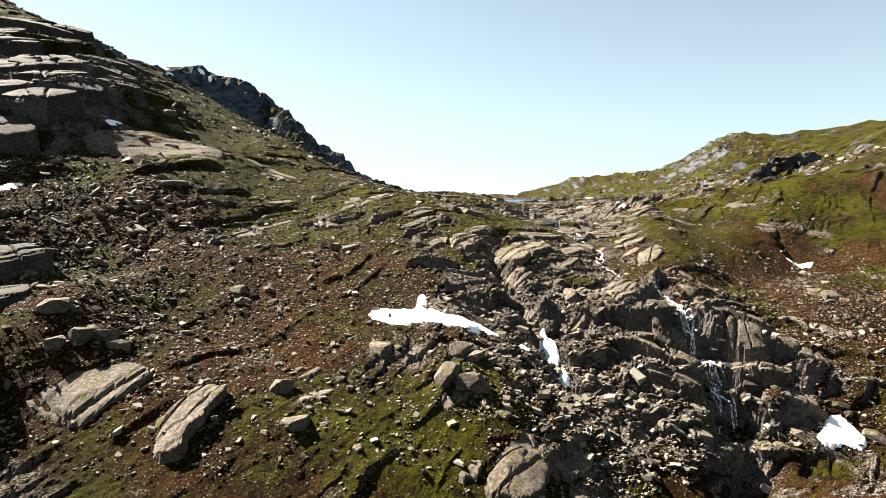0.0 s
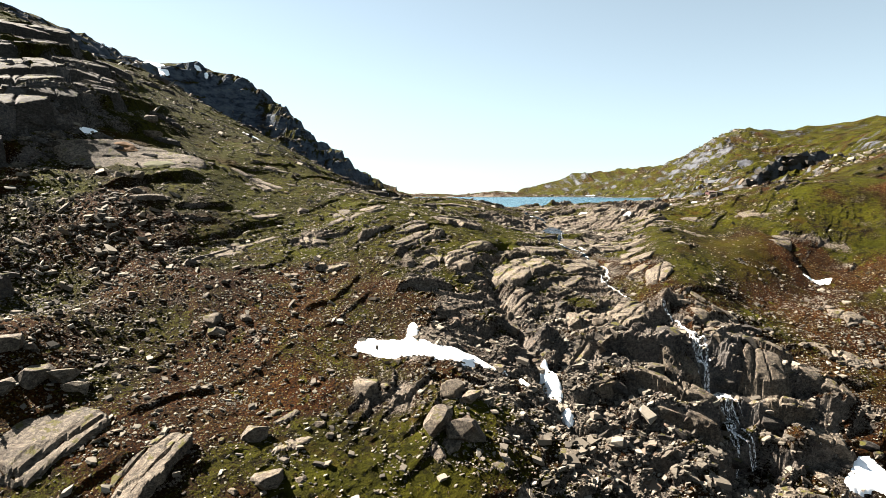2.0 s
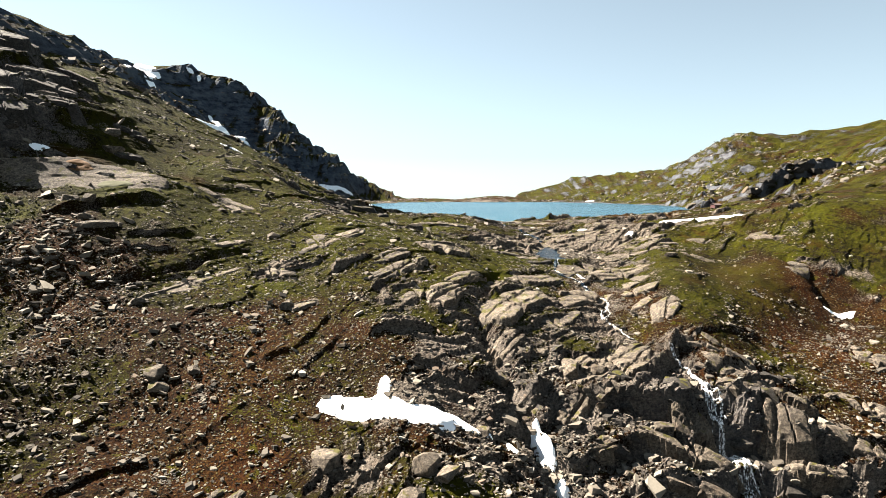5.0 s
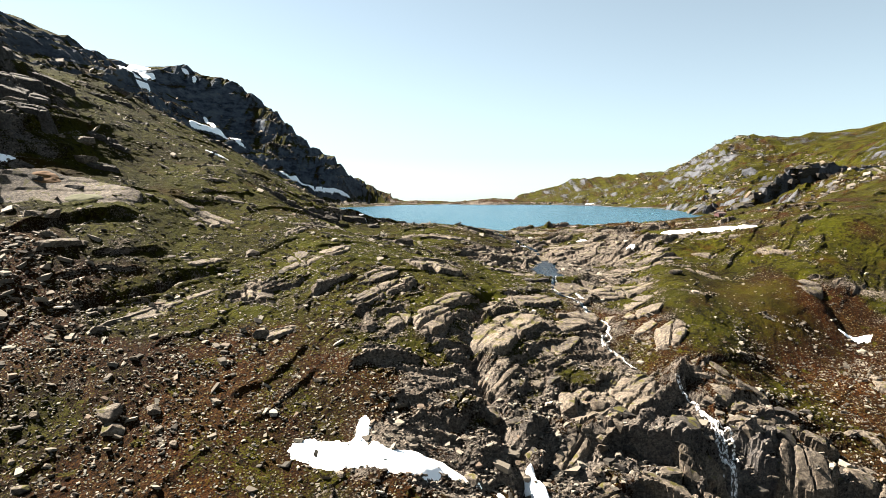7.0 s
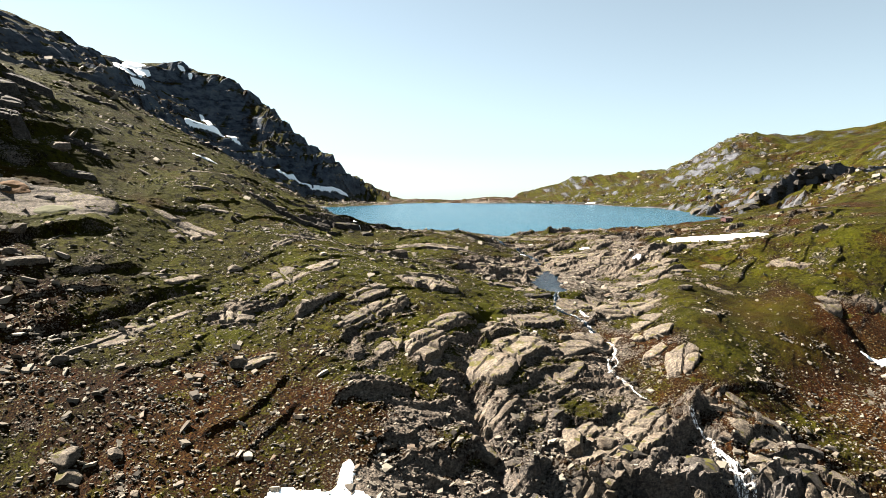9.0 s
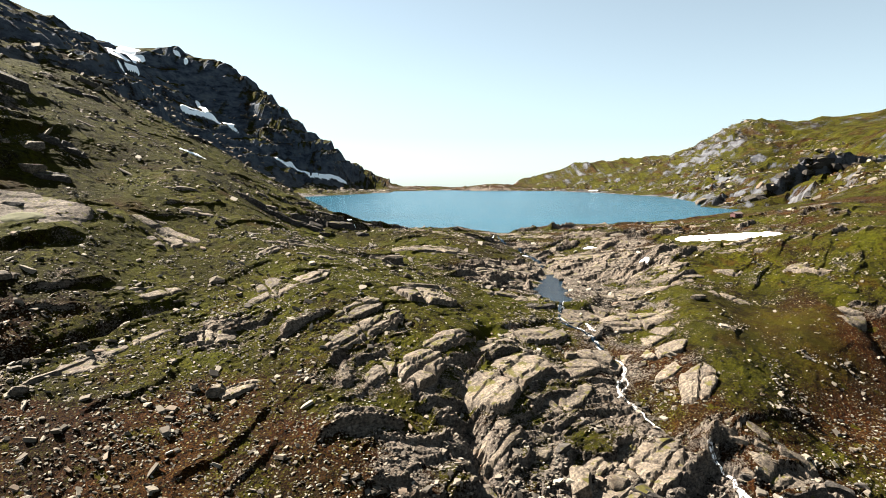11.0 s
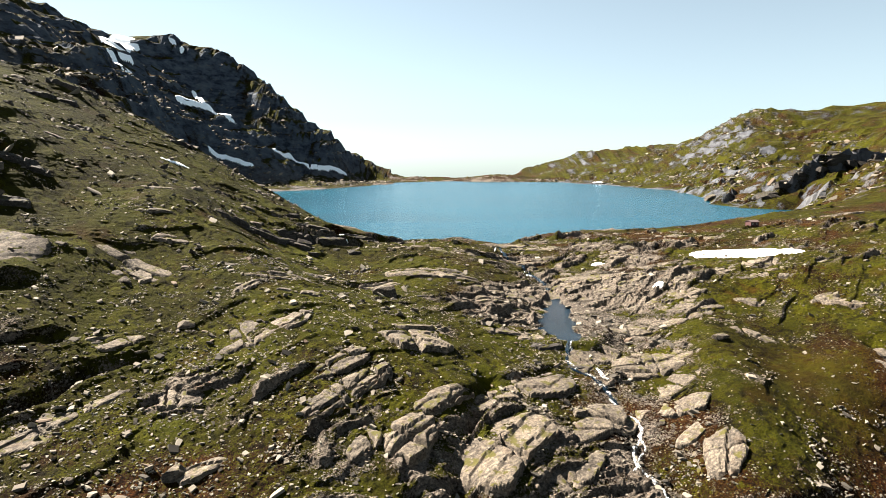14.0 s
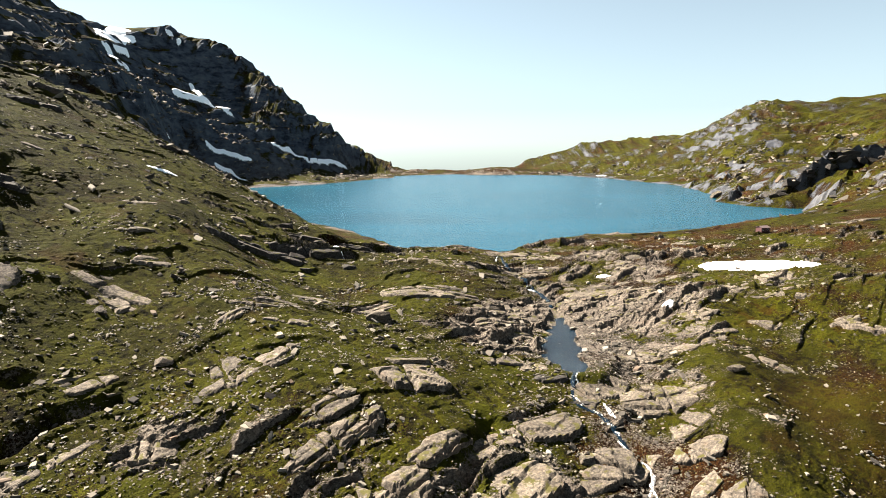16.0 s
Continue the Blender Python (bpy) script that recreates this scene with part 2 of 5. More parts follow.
def ground(x, y):
    """Height of the ground, and the share of bare rock, over arrays of places."""
    x, y = np.asarray(x, float), np.asarray(y, float)
    h = np.full(x.shape, -10.0)
    for cx, cy, a, b, turn, top in LAND:
        h += top * spot(x, y, cx, cy, a, b, turn)
    crest = 1125 + 70 * smooth(-150, -290, x) + 330 * smooth(-60, 260, x)
    away = np.maximum(smooth(crest, crest + 300, y), smooth(1450, 2300, np.hypot(x, y - 60)) * smooth(150, 700, y + np.abs(x)))
    h = h * (1 - away) - 330 * away
    far = smooth(330, 560, y)
    near = 1 - far

    # stream bed and gullies
    d, s = line_distance(x, y, STREAM)
    h -= (0.7 + 1.0 * smooth(0.42, 0.5, s) + 3.3 * smooth(0.62, 0.82, s)) * np.exp(-(d / (2.5 + 3.0 * smooth(0.6, 0.8, s))) ** 2) * smooth(0.0, 0.12, s)
    d, s = line_distance(x, y, GULLY)
    h -= (2.6 + 1.0 * s) * np.exp(-(d / 2.0) ** 2)
    d, s = line_distance(x, y, CLEFT)
    h -= 2.0 * np.exp(-(d / 2.4) ** 2)

    d, s = line_distance(x, y, TRENCH)
    h -= 3.0 * np.exp(-(d / 1.1) ** 2)
    for ax, ay, bx, by, tall, run in SCARPS:
        n = math.hypot(bx - ax, by - ay)
        ex, ey = (bx - ax) / n, (by - ay) / n
        s = ((x - ax) * ex + (y - ay) * ey) / n
        d = (y - ay) * ex - (x - ax) * ey + 0.12 * run * fbm(x, y, run * 0.5, 3, 141)
        h += tall * (smooth(-0.04 * run, 0.04 * run, d) - smooth(-run, run, d)) * smooth(-0.08, 0.12, s) * smooth(1.08, 0.88, s)

    # strike of the rock runs north-east
    u, v = (x + y) * 0.7071, (x - y) * 0.7071
    wu, wv = u + 8 * fbm(x, y, 34, 2, 11), v + 9 * fbm(x, y, 42, 3, 21) + 1.2 * fbm(x, y, 6, 2, 25)
    rock = (0.34 * fbm(x, y, 30, 3, 31) + 0.34 * fbm(wu / 2.0, wv, 8, 3, 41)
            + 0.62 * spot(x, y, 55, 150, 34, 24) + 0.20 * spot(x, y, 40, 275, 60, 48) + 0.55 * spot(x, y, -138, 212, 26, 46)
            + 0.36 * spot(x, y, 25, 175, 26, 18) + 0.22 * spot(x, y, 18, 140, 24, 16)
            - 0.45 * spot(x, y, 88, 208, 22, 20) - 0.22 * spot(x, y, -60, 255, 55, 45) - 0.12 * spot(x, y, -40, 140, 40, 22) - 0.32 * spot(x, y, -42, 166, 34, 15)
            + 0.42 * far * smooth(40, -160, x) + 0.12 * far * smooth(120, 260, x) - 0.06)
    block = smooth(-0.02, 0.26, rock)

    # cliffs in steps
    def steps(h, size, mask, seed, soft=0.35):
        k = (h + size * 0.9 * fbm(x, y, size * 6, 3, seed)) / size
        f = k - np.floor(k)
        return h + mask * size * (smooth(0.5 - soft * 0.5, 0.5 + soft * 0.5, f) - f)
    cliff = np.minimum(1, 1.5 * spot(x, y, -140, 214, 30, 46))
    h = steps(h, 9.0, 0.95 * cliff, 51, 0.2)
    h = steps(h, 2.6, 0.8 * cliff, 55, 0.2)
    h = steps(h, 19.0, 0.6 * far * smooth(-70, -180, x), 61, 0.3)
    h = steps(h, 6.5, 0.65 * far * smooth(-70, -180, x), 65, 0.4)
    h = steps(h, 9.0, 0.55 * far * smooth(180, 300, x), 71, 0.3)
    h = steps(h, 3.4, 0.5 * far * smooth(120, 220, x), 75, 0.35)
    gorge = np.minimum(1, 1.4 * spot(x, y, 58, 145, 28, 19))
    h = steps(h, 6.0, 0.7 * gorge, 81, 0.2)
    h = steps(h, 2.0, 0.6 * gorge, 85, 0.3)

    # slabs, blocks and joints
    calm = 1 - 0.9 * np.minimum(1, 1.4 * spot(x, y, -2, 140.5, 17, 5.5) + 0.75 * spot(x, y, 88, 212, 22, 20) + 1.4 * spot(x, y, 83, 131, 6, 6))
    tilt1, bare1 = ledges(wu, wv, 8.5, 19, 91)
    tilt2, bare2 = ledges(wu + 31, wv + 13, 3.1, 7.5, 191)
    share = (0.35 + 0.65 * smooth(-0.25, 0.2, rock)) * (1 - 0.65 * np.minimum(1, 1.3 * spot(x, y, -105, 280, 70, 60)))
    h += near * calm * share * (2.1 * tilt1 + 0.55 * tilt2)
    f1, f2, ra, rb, du, dv = cells(wu / 6.5, wv / 3.4, 95)
    h += near * calm * block * ((ra - 0.5) * (1.5 + 1.2 * gorge) + dv * 1.3 * rb + du * 1.4 * (ra - 0.5) - 0.35 * smooth(0.12, 0.0, f2 - f1))
    f1, f2, ra, rb, du, dv = cells(wu / 2.2 + 3.3, wv / 1.2, 98)
    h += near * calm * (0.25 + 0.75 * block) * ((ra - 0.5) * 0.22 + dv * 0.7 * (rb - 0.25) + du * 0.8 * (ra - 0.5))
    f1, f2, ra, rb, du, dv = cells(wu / 45, wv / 26, 99)
    h += far * (0.25 + block) * ((ra - 0.5) * 4 + dv * 3 * rb)
    f1, f2, ra, rb, du, dv = cells(wu / 15, wv / 10, 97)
    h += far * (0.3 + block) * ((ra - 0.5) * 2.2 + dv * 2.0 * rb)
    h += near * calm * (0.4 * fbm(x, y, 9, 3, 101) + 0.34 * (1 - block) * fbm(x, y, 2.2, 3, 105) + 0.13 * fbm(x, y, 1.0, 2, 107))
    h += far * 6 * fbm(x, y, 75, 4, 111) * smooth(4, 40, h)
    bare = np.clip(0.85 * block + near * share * (0.75 * bare1 + 0.35 * bare2), 0, 1)

    # pools and lake
    k = pool_shape(x, y)
    wide = sum(spot(x, y, px, py, 2.4 * rx + 1.5, 1.5 * ry + 1.5) for px, py, rx, ry in POOLS) * (1 + 0.4 * fbm(x, y, 4, 3, 153))
    h = np.maximum(h, h + (POOL + 0.35 - h) * smooth(0.10, 0.62, wide))
    h = h * (1 - smooth(0.16, 0.36, k)) + (POOL - 0.8) * smooth(0.16, 0.36, k)
    d = polygon_distance(x, y, SHORE) + 2.5 * near * fbm(x, y, 14, 3, 121) + 8 * far * fbm(x, y, 60, 2, 125)
    sd, ss = line_distance(x, y, STREAM)
    bank = 0.35 + 0.05 * np.clip(d, 0, 60) + 0.3 * near * fbm(x, y, 6, 2, 131)
    h = np.where((d > -20) & (d < 70) & (y > 325) & (sd > 4), np.maximum(h, (bank * smooth(70, 45, d) + h * smooth(45, 70, d)) * smooth(322, 350, y) + np.minimum(h, 0) * smooth(350, 322, y)), h)
    # low shelf at the foot of the dark mountain
    shelf = 0.8 + 0.10 * np.clip(d, 0, 200) + 1.2 * fbm(x, y, 12, 3, 161)
    h = h - far * smooth(-50, -85, x) * smooth(85, 40, d) * np.maximum(h - shelf, 0)
    s = smooth(-9 - 12 * far, 3, d)
    h = -4.0 * (1 - s) + h * s
    return h, bare


# ---- node helpers ----
def material(name):
    m = bpy.data.materials.new(name)
    m.use_nodes = True
    nt = m.node_tree
    return m, nt, nt.nodes["Principled BSDF"]


def nd(nt, kind, **values):
    n = nt.nodes.new(kind)
    for key, value in values.items():
        n.inputs[key.replace("_", " ")].default_value = value
    return n


def position(nt, scale=(1, 1, 1)):
    g = nt.nodes.new("ShaderNodeNewGeometry")
    m = nt.nodes.new("ShaderNodeMapping")
    m.inputs["Scale"].default_value = scale
    nt.links.new(g.outputs["Position"], m.inputs["Vector"])
    return m.outputs["Vector"]


def noise_of(nt, where, scale, detail=4.0, rough=0.55):
    n = nd(nt, "ShaderNodeTexNoise", Scale=scale, Detail=detail, Roughness=rough)
    nt.links.new(where, n.inputs["Vector"])
    return n.outputs["Fac"]


def ramp(nt, value, stops):
    r = nt.nodes.new("ShaderNodeValToRGB")
    e = r.color_ramp.elements
    while len(e) < len(stops):
        e.new(0.5)
    for k, (p, c) in enumerate(stops):
        e[k].position, e[k].color = p, (*c, 1) if len(c) == 3 else c
    nt.links.new(value, r.inputs["Fac"])
    return r.outputs["Color"]


def grey(nt, value, lo, hi):
    r = nt.nodes.new("ShaderNodeMapRange")
    r.inputs["From Min"].default_value, r.inputs["From Max"].default_value = lo, hi
    nt.links.new(value, r.inputs["Value"])
    return r.outputs["Result"]


def mix(nt, fac, a, b, blend="MIX"):
    m = nt.nodes.new("ShaderNodeMix")
    m.data_type, m.blend_type = "RGBA", blend
    for key, value in ((0, fac), (6, a), (7, b)):
        if isinstance(value, (int, float)):
            m.inputs[key].default_value = value
        elif isinstance(value, tuple):
            m.inputs[key].default_value = (*value, 1)
        else:
            nt.links.new(value, m.inputs[key])
    return m.outputs[2]


def calc(nt, op, a, b=0.0):
    m = nt.nodes.new("ShaderNodeMath")
    m.operation = op
    for k, value in enumerate((a, b)):
        if isinstance(value, (int, float)):
            m.inputs[k].default_value = value
        else:
            nt.links.new(value, m.inputs[k])
    return m.outputs[0]


def bump(nt, shader, height, strength, distance):
    b = nd(nt, "ShaderNodeBump", Strength=strength, Distance=distance)
    nt.links.new(height, b.inputs["Height"])
    nt.links.new(b.outputs["Normal"], shader.inputs["Normal"])


def rock_colour(nt, where):
    """Weathered gneiss: grey and buff, with dark lichen and rusty seeps."""
    broad, fine = noise_of(nt, where, 0.13, 5.0), noise_of(nt, where, 1.5, 8.0, 0.68)
    c = ramp(nt, broad, [(0.38, (0.078, 0.0689, 0.0559)), (0.5, (0.208, 0.1794, 0.1352)), (0.6, (0.325, 0.2834, 0.2158))])
    c = mix(nt, 0.6, c, ramp(nt, fine, [(0.36, (0.026, 0.0221, 0.0182)), (0.46, (0.169, 0.1456, 0.1092)), (0.60, (0.416, 0.364, 0.2756))]))
    lichen = ramp(nt, noise_of(nt, where, 3.5, 6.0, 0.75), [(0.50, (0, 0, 0)), (0.62, (1, 1, 1))])
    c = mix(nt, 1.0, c, (0.84, 0.80, 0.85), "MULTIPLY")
    c = mix(nt, calc(nt, "MULTIPLY", lichen, 0.55), c, (0.05, 0.047, 0.045))
    bent = nt.nodes.new("ShaderNodeVectorMath")
    bent.operation = "MULTIPLY_ADD"
    wave = nd(nt, "ShaderNodeTexNoise", Scale=0.5, Detail=3.0)
    nt.links.new(where, wave.inputs["Vector"])
    nt.links.new(wave.outputs["Color"], bent.inputs[0])
    bent.inputs[1].default_value = (1.6, 1.6, 1.6)
    turn = nt.nodes.new("ShaderNodeMapping")
    turn.inputs["Rotation"].default_value = (0, 0, radians(-45))
    turn.inputs["Scale"].default_value = (0.16, 0.42, 0.6)
    nt.links.new(where, bent.inputs[2])
    nt.links.new(bent.outputs[0], turn.inputs["Vector"])
    joint = nd(nt, "ShaderNodeTexVoronoi", Scale=1.0)
    joint.feature = "DISTANCE_TO_EDGE"
    nt.links.new(turn.outputs[0], joint.inputs["Vector"])
    c = mix(nt, calc(nt, "MULTIPLY", grey(nt, joint.outputs["Distance"], 0.03, 0.008), 0.38), c, (0.02, 0.019, 0.017))
    band = nt.nodes.new("ShaderNodeMapping")
    band.inputs["Scale"].default_value = (0.35, 2.3, 2.8)
    lay = nt.nodes.new("ShaderNodeMapping")
    lay.inputs["Rotation"].default_value = (0.25, 0.2, radians(-45))
    nt.links.new(bent.outputs[0], lay.inputs["Vector"])
    nt.links.new(lay.outputs[0], band.inputs["Vector"])
    lines = noise_of(nt, band.outputs[0], 1.0, 7.0, 0.68)
    c = mix(nt, 0.75, c, ramp(nt, lines, [(0.36, (0.10, 0.10, 0.10)), (0.45, (0.75, 0.75, 0.75)), (0.58, (1.18, 1.18, 1.18))]), "MULTIPLY")
    c = mix(nt, 0.5, c, ramp(nt, noise_of(nt, where, 9.0, 3.0, 0.6), [(0.38, (0.45, 0.45, 0.45)), (0.6, (1.25, 1.25, 1.25))]), "MULTIPLY")
    seep = ramp(nt, noise_of(nt, where, 0.33, 4.0), [(0.58, (0, 0, 0)), (0.70, (1, 1, 1))])
    return mix(nt, calc(nt, "MULTIPLY", seep, 0.4), c, (0.13, 0.085, 0.055)), fine


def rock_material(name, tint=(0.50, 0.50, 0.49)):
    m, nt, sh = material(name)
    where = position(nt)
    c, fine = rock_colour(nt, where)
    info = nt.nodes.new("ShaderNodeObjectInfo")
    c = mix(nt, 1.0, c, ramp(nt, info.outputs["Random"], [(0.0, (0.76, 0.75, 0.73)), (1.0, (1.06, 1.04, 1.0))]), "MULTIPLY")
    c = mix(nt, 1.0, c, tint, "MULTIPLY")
    geo = nt.nodes.new("ShaderNodeNewGeometry")
    up = nt.nodes.new("ShaderNodeSeparateXYZ")
    nt.links.new(geo.outputs["Normal"], up.inputs[0])
    patch = calc(nt, "ADD", noise_of(nt, where, 0.45, 6.0, 0.65), calc(nt, "MULTIPLY", up.outputs["Z"], 0.12))
    patch = calc(nt, "MULTIPLY", grey(nt, patch, 0.665, 0.705), grey(nt, up.outputs["Z"], 0.55, 0.8))
    c = mix(nt, calc(nt, "MULTIPLY", patch, 0.9), c, mix(nt, noise_of(nt, where, 5.0, 4.0, 0.7), (0.016, 0.014, 0.003), (0.066, 0.060, 0.007)))
    nt.links.new(c, sh.inputs["Base Color"])
    sh.inputs["Roughness"].default_value = 0.88
    sh.inputs["Specular IOR Level"].default_value = 0.15
    crack = noise_of(nt, position(nt, (1, 1, 2.6)), 2.6, 8.0, 0.7)
    bump(nt, sh, crack, 0.55, 0.35)
    return m


def stone_material(name):
    """Loose stones: each of its own grey, buff or rust."""
    m, nt, sh = material(name)
    g = nt.nodes.new("ShaderNodeNewGeometry")
    c = ramp(nt, g.outputs["Random Per Island"], [(0.0, (0.045, 0.040, 0.034)), (0.35, (0.115, 0.099, 0.080)), (0.65, (0.20, 0.175, 0.142)), (0.85, (0.29, 0.26, 0.212)), (0.93, (0.15, 0.105, 0.075)), (1.0, (0.34, 0.315, 0.27))])
    fine = noise_of(nt, position(nt), 3.5, 5.0, 0.65)
    c = mix(nt, 0.6, c, ramp(nt, fine, [(0.3, (0.11, 0.11, 0.11)), (0.7, (0.345, 0.335, 0.32))]), "MULTIPLY")
    nt.links.new(c, sh.inputs["Base Color"])
    sh.inputs["Roughness"].default_value = 0.9
    sh.inputs["Specular IOR Level"].default_value = 0.12
    bump(nt, sh, fine, 0.4, 0.12)
    return m


def ground_material():
    m, nt, sh = material("mountain_ground")
    where = position(nt)
    at = nt.nodes.new("ShaderNodeAttribute")
    at.attribute_name = "cover"
    sep = nt.nodes.new("ShaderNodeSeparateColor")
    nt.links.new(at.outputs["Color"], sep.inputs["Color"])
    rockness, grassness, shade_share = sep.outputs
    rock, fine = rock_colour(nt, where)
    # blue-grey that puts the mountain's and cliffs' shade and haze into the rock colour
    shade_grey = ramp(nt, noise_of(nt, position(nt, (0.6, 0.6, 1.3)), 0.11, 10.0, 0.70), [(0.36, (0.022, 0.028, 0.042)), (0.5, (0.09, 0.110, 0.142)), (0.64, (0.15, 0.165, 0.185))])
    rock = mix(nt, shade_share, rock, shade_grey)
    mid, small = noise_of(nt, where, 0.55, 6.0, 0.6), noise_of(nt, where, 2.4, 6.0, 0.7)
    tiny = noise_of(nt, where, 7.0, 4.0, 0.7)
    grass = ramp(nt, mid, [(0.34, (0.010, 0.0078, 0.0028)), (0.42, (0.036, 0.029, 0.0050)), (0.49, (0.082, 0.082, 0.0060)), (0.56, (0.140, 0.142, 0.0085)), (0.62, (0.082, 0.064, 0.0080)), (0.72, (0.056, 0.030, 0.0080))])
    grass = mix(nt, 0.75, grass, ramp(nt, tiny, [(0.38, (0.25, 0.25, 0.25)), (0.62, (1.45, 1.45, 1.4))]), "MULTIPLY")
    soil = ramp(nt, small, [(0.36, (0.0050, 0.0038, 0.0026)), (0.47, (0.036, 0.0165, 0.0060)), (0.56, (0.086, 0.038, 0.0110)), (0.64, (0.13, 0.080, 0.042))])
    moss = ramp(nt, noise_of(nt, where, 0.21, 4.0), [(0.52, (0, 0, 0)), (0.59, (1, 1, 1))])
    grass = mix(nt, calc(nt, "MULTIPLY", moss, 0.7), grass, mix(nt, tiny, (0.035, 0.038, 0.002), (0.12, 0.125, 0.005)))
    rust = ramp(nt, noise_of(nt, where, 0.085, 5.0), [(0.60, (0, 0, 0)), (0.66, (1, 1, 1))])
    rust = calc(nt, "MAXIMUM", rust, grey(nt, calc(nt, "ADD", at.outputs["Alpha"], calc(nt, "SUBTRACT", small, 0.5)), 0.35, 0.6))
    grass = mix(nt, calc(nt, "MULTIPLY", rust, 0.65), grass, mix(nt, tiny, (0.03, 0.012, 0.002), (0.13, 0.055, 0.006)))
    lush = calc(nt, "MULTIPLY", ramp(nt, noise_of(nt, where, 0.045, 6.0, 0.65), [(0.42, (0.15, 0.15, 0.15)), (0.58, (1, 1, 1))]), grey(nt, grassness, 0.6, 1.0))
    grass = mix(nt, calc(nt, "MULTIPLY", lush, 0.55), grass, mix(nt, tiny, (0.045, 0.054, 0.003), (0.135, 0.158, 0.008)))
    grass = mix(nt, 1.0, grass, (0.82, 0.79, 0.90), "MULTIPLY")
    tint = ramp(nt, noise_of(nt, where, 0.09, 4.0), [(0.35, (1.30, 0.90, 0.70)), (0.65, (0.95, 0.98, 0.85))])
    soil = mix(nt, 0.8, soil, tint, "MULTIPLY")
    # gravel among the soil
    vor = nd(nt, "ShaderNodeTexVoronoi", Scale=2.1)
    nt.links.new(where, vor.inputs["Vector"])
    pick = nt.nodes.new("ShaderNodeSeparateColor")
    nt.links.new(vor.outputs["Color"], pick.inputs["Color"])
    chip = calc(nt, "MULTIPLY", grey(nt, pick.outputs[0], 0.62, 0.70), grey(nt, vor.outputs["Distance"], 0.42, 0.30))
    chipcol = ramp(nt, pick.outputs[1], [(0.0, (0.098, 0.084, 0.0672)), (1.0, (0.378, 0.336, 0.266))])
    soil = mix(nt, chip, soil, chipcol)
    g = calc(nt, "ADD", grassness, calc(nt, "MULTIPLY", calc(nt, "SUBTRACT", small, 0.5), 2.6))
    low = mix(nt, grey(nt, g, 0.42, 0.58), soil, grass)
    vivid = calc(nt, "MULTIPLY", ramp(nt, noise_of(nt, where, 0.27, 4.0, 0.6), [(0.61, (0, 0, 0)), (0.66, (1, 1, 1))]), grey(nt, small, 0.40, 0.52))
    low = mix(nt, calc(nt, "MULTIPLY", vivid, 0.8), low, mix(nt, tiny, (0.050, 0.053, 0.003), (0.17, 0.172, 0.010)))
    patchy = noise_of(nt, where, 0.13, 7.0, 0.65)
    rr = calc(nt, "ADD", rockness, calc(nt, "MULTIPLY", calc(nt, "SUBTRACT", small, 0.5), 1.8))
    rr = calc(nt, "ADD", rr, calc(nt, "MULTIPLY", calc(nt, "SUBTRACT", patchy, 0.5), 1.1))
    rfac = grey(nt, rr, 0.46, 0.56)
    low = mix(nt, 1.0, low, (0.305, 0.292, 0.20), "MULTIPLY")
    low = mix(nt, 0.8, low, ramp(nt, noise_of(nt, where, 0.05, 5.0, 0.6), [(0.36, (0.50, 0.46, 0.45)), (0.5, (0.95, 0.95, 0.95)), (0.64, (1.35, 1.38, 1.2))]), "MULTIPLY")
    rock = mix(nt, 1.0, rock, (0.47, 0.47, 0.47), "MULTIPLY")
    c = mix(nt, rfac, low, rock)
    nt.links.new(c, sh.inputs["Base Color"])
    sh.inputs["Roughness"].default_value = 0.92
    sh.inputs["Specular IOR Level"].default_value = 0.04
    height = calc(nt, "ADD", calc(nt, "ADD", calc(nt, "MULTIPLY", tiny, 0.35), calc(nt, "MULTIPLY", patchy, 2.2)), calc(nt, "ADD", small, calc(nt, "MULTIPLY", chip, 0.25)))
    height = calc(nt, "MULTIPLY", height, calc(nt, "SUBTRACT", 1.0, calc(nt, "MULTIPLY", rfac, 0.45)))
    bump(nt, sh, height, 0.9, 0.8)
    return m


# the gneiss again, darkened: cliff shade put into its colour; wet slabs use it
GROUND, ROCK, SHADED_DARK_ROCK, STONE = ground_material(), rock_material("weathered_gneiss"), rock_material("shaded_dark_gneiss", (0.21, 0.225, 0.25)), stone_material("loose_stone")


def water_material(name, colour, scale, strength, rough):
    m, nt, sh = material(name)
    where = position(nt, (1, 1.6, 1))
    ripple = calc(nt, "ADD", noise_of(nt, where, scale, 4.0, 0.6), calc(nt, "MULTIPLY", noise_of(nt, where, scale * 0.12, 3.0), 1.5))
    broad = noise_of(nt, position(nt, (0.35, 1, 1)), 0.018, 3.0)
    c = mix(nt, grey(nt, broad, 0.35, 0.65), tuple(k * 0.8 for k in colour), tuple(k * 1.2 for k in colour))
    nt.links.new(c, sh.inputs["Base Color"])
    sh.inputs["Roughness"].default_value = rough
    sh.inputs["IOR"].default_value = 1.33
    sh.inputs["Specular IOR Level"].default_value = 0.32
    bump(nt, sh, ripple, strength, 0.6)
    return m


LAKE = water_material("lake_water", (0.003, 0.034, 0.055), 0.55, 0.8, 0.20)
BROOK = water_material("brook_water", (0.004, 0.011, 0.019), 1.6, 0.9, 0.2)


def plain_material(name, colour, rough, grain=1.5, vary=0.25):
    m, nt, sh = material(name)
    n = noise_of(nt, position(nt), grain, 5.0, 0.6)
    c = mix(nt, n, tuple(k * (1 - vary) for k in colour), tuple(min(1, k * (1 + vary)) for k in colour))
    nt.links.new(c, sh.inputs["Base Color"])
    sh.inputs["Roughness"].default_value = rough
    bump(nt, sh, n, 0.25, 0.1)
    return m


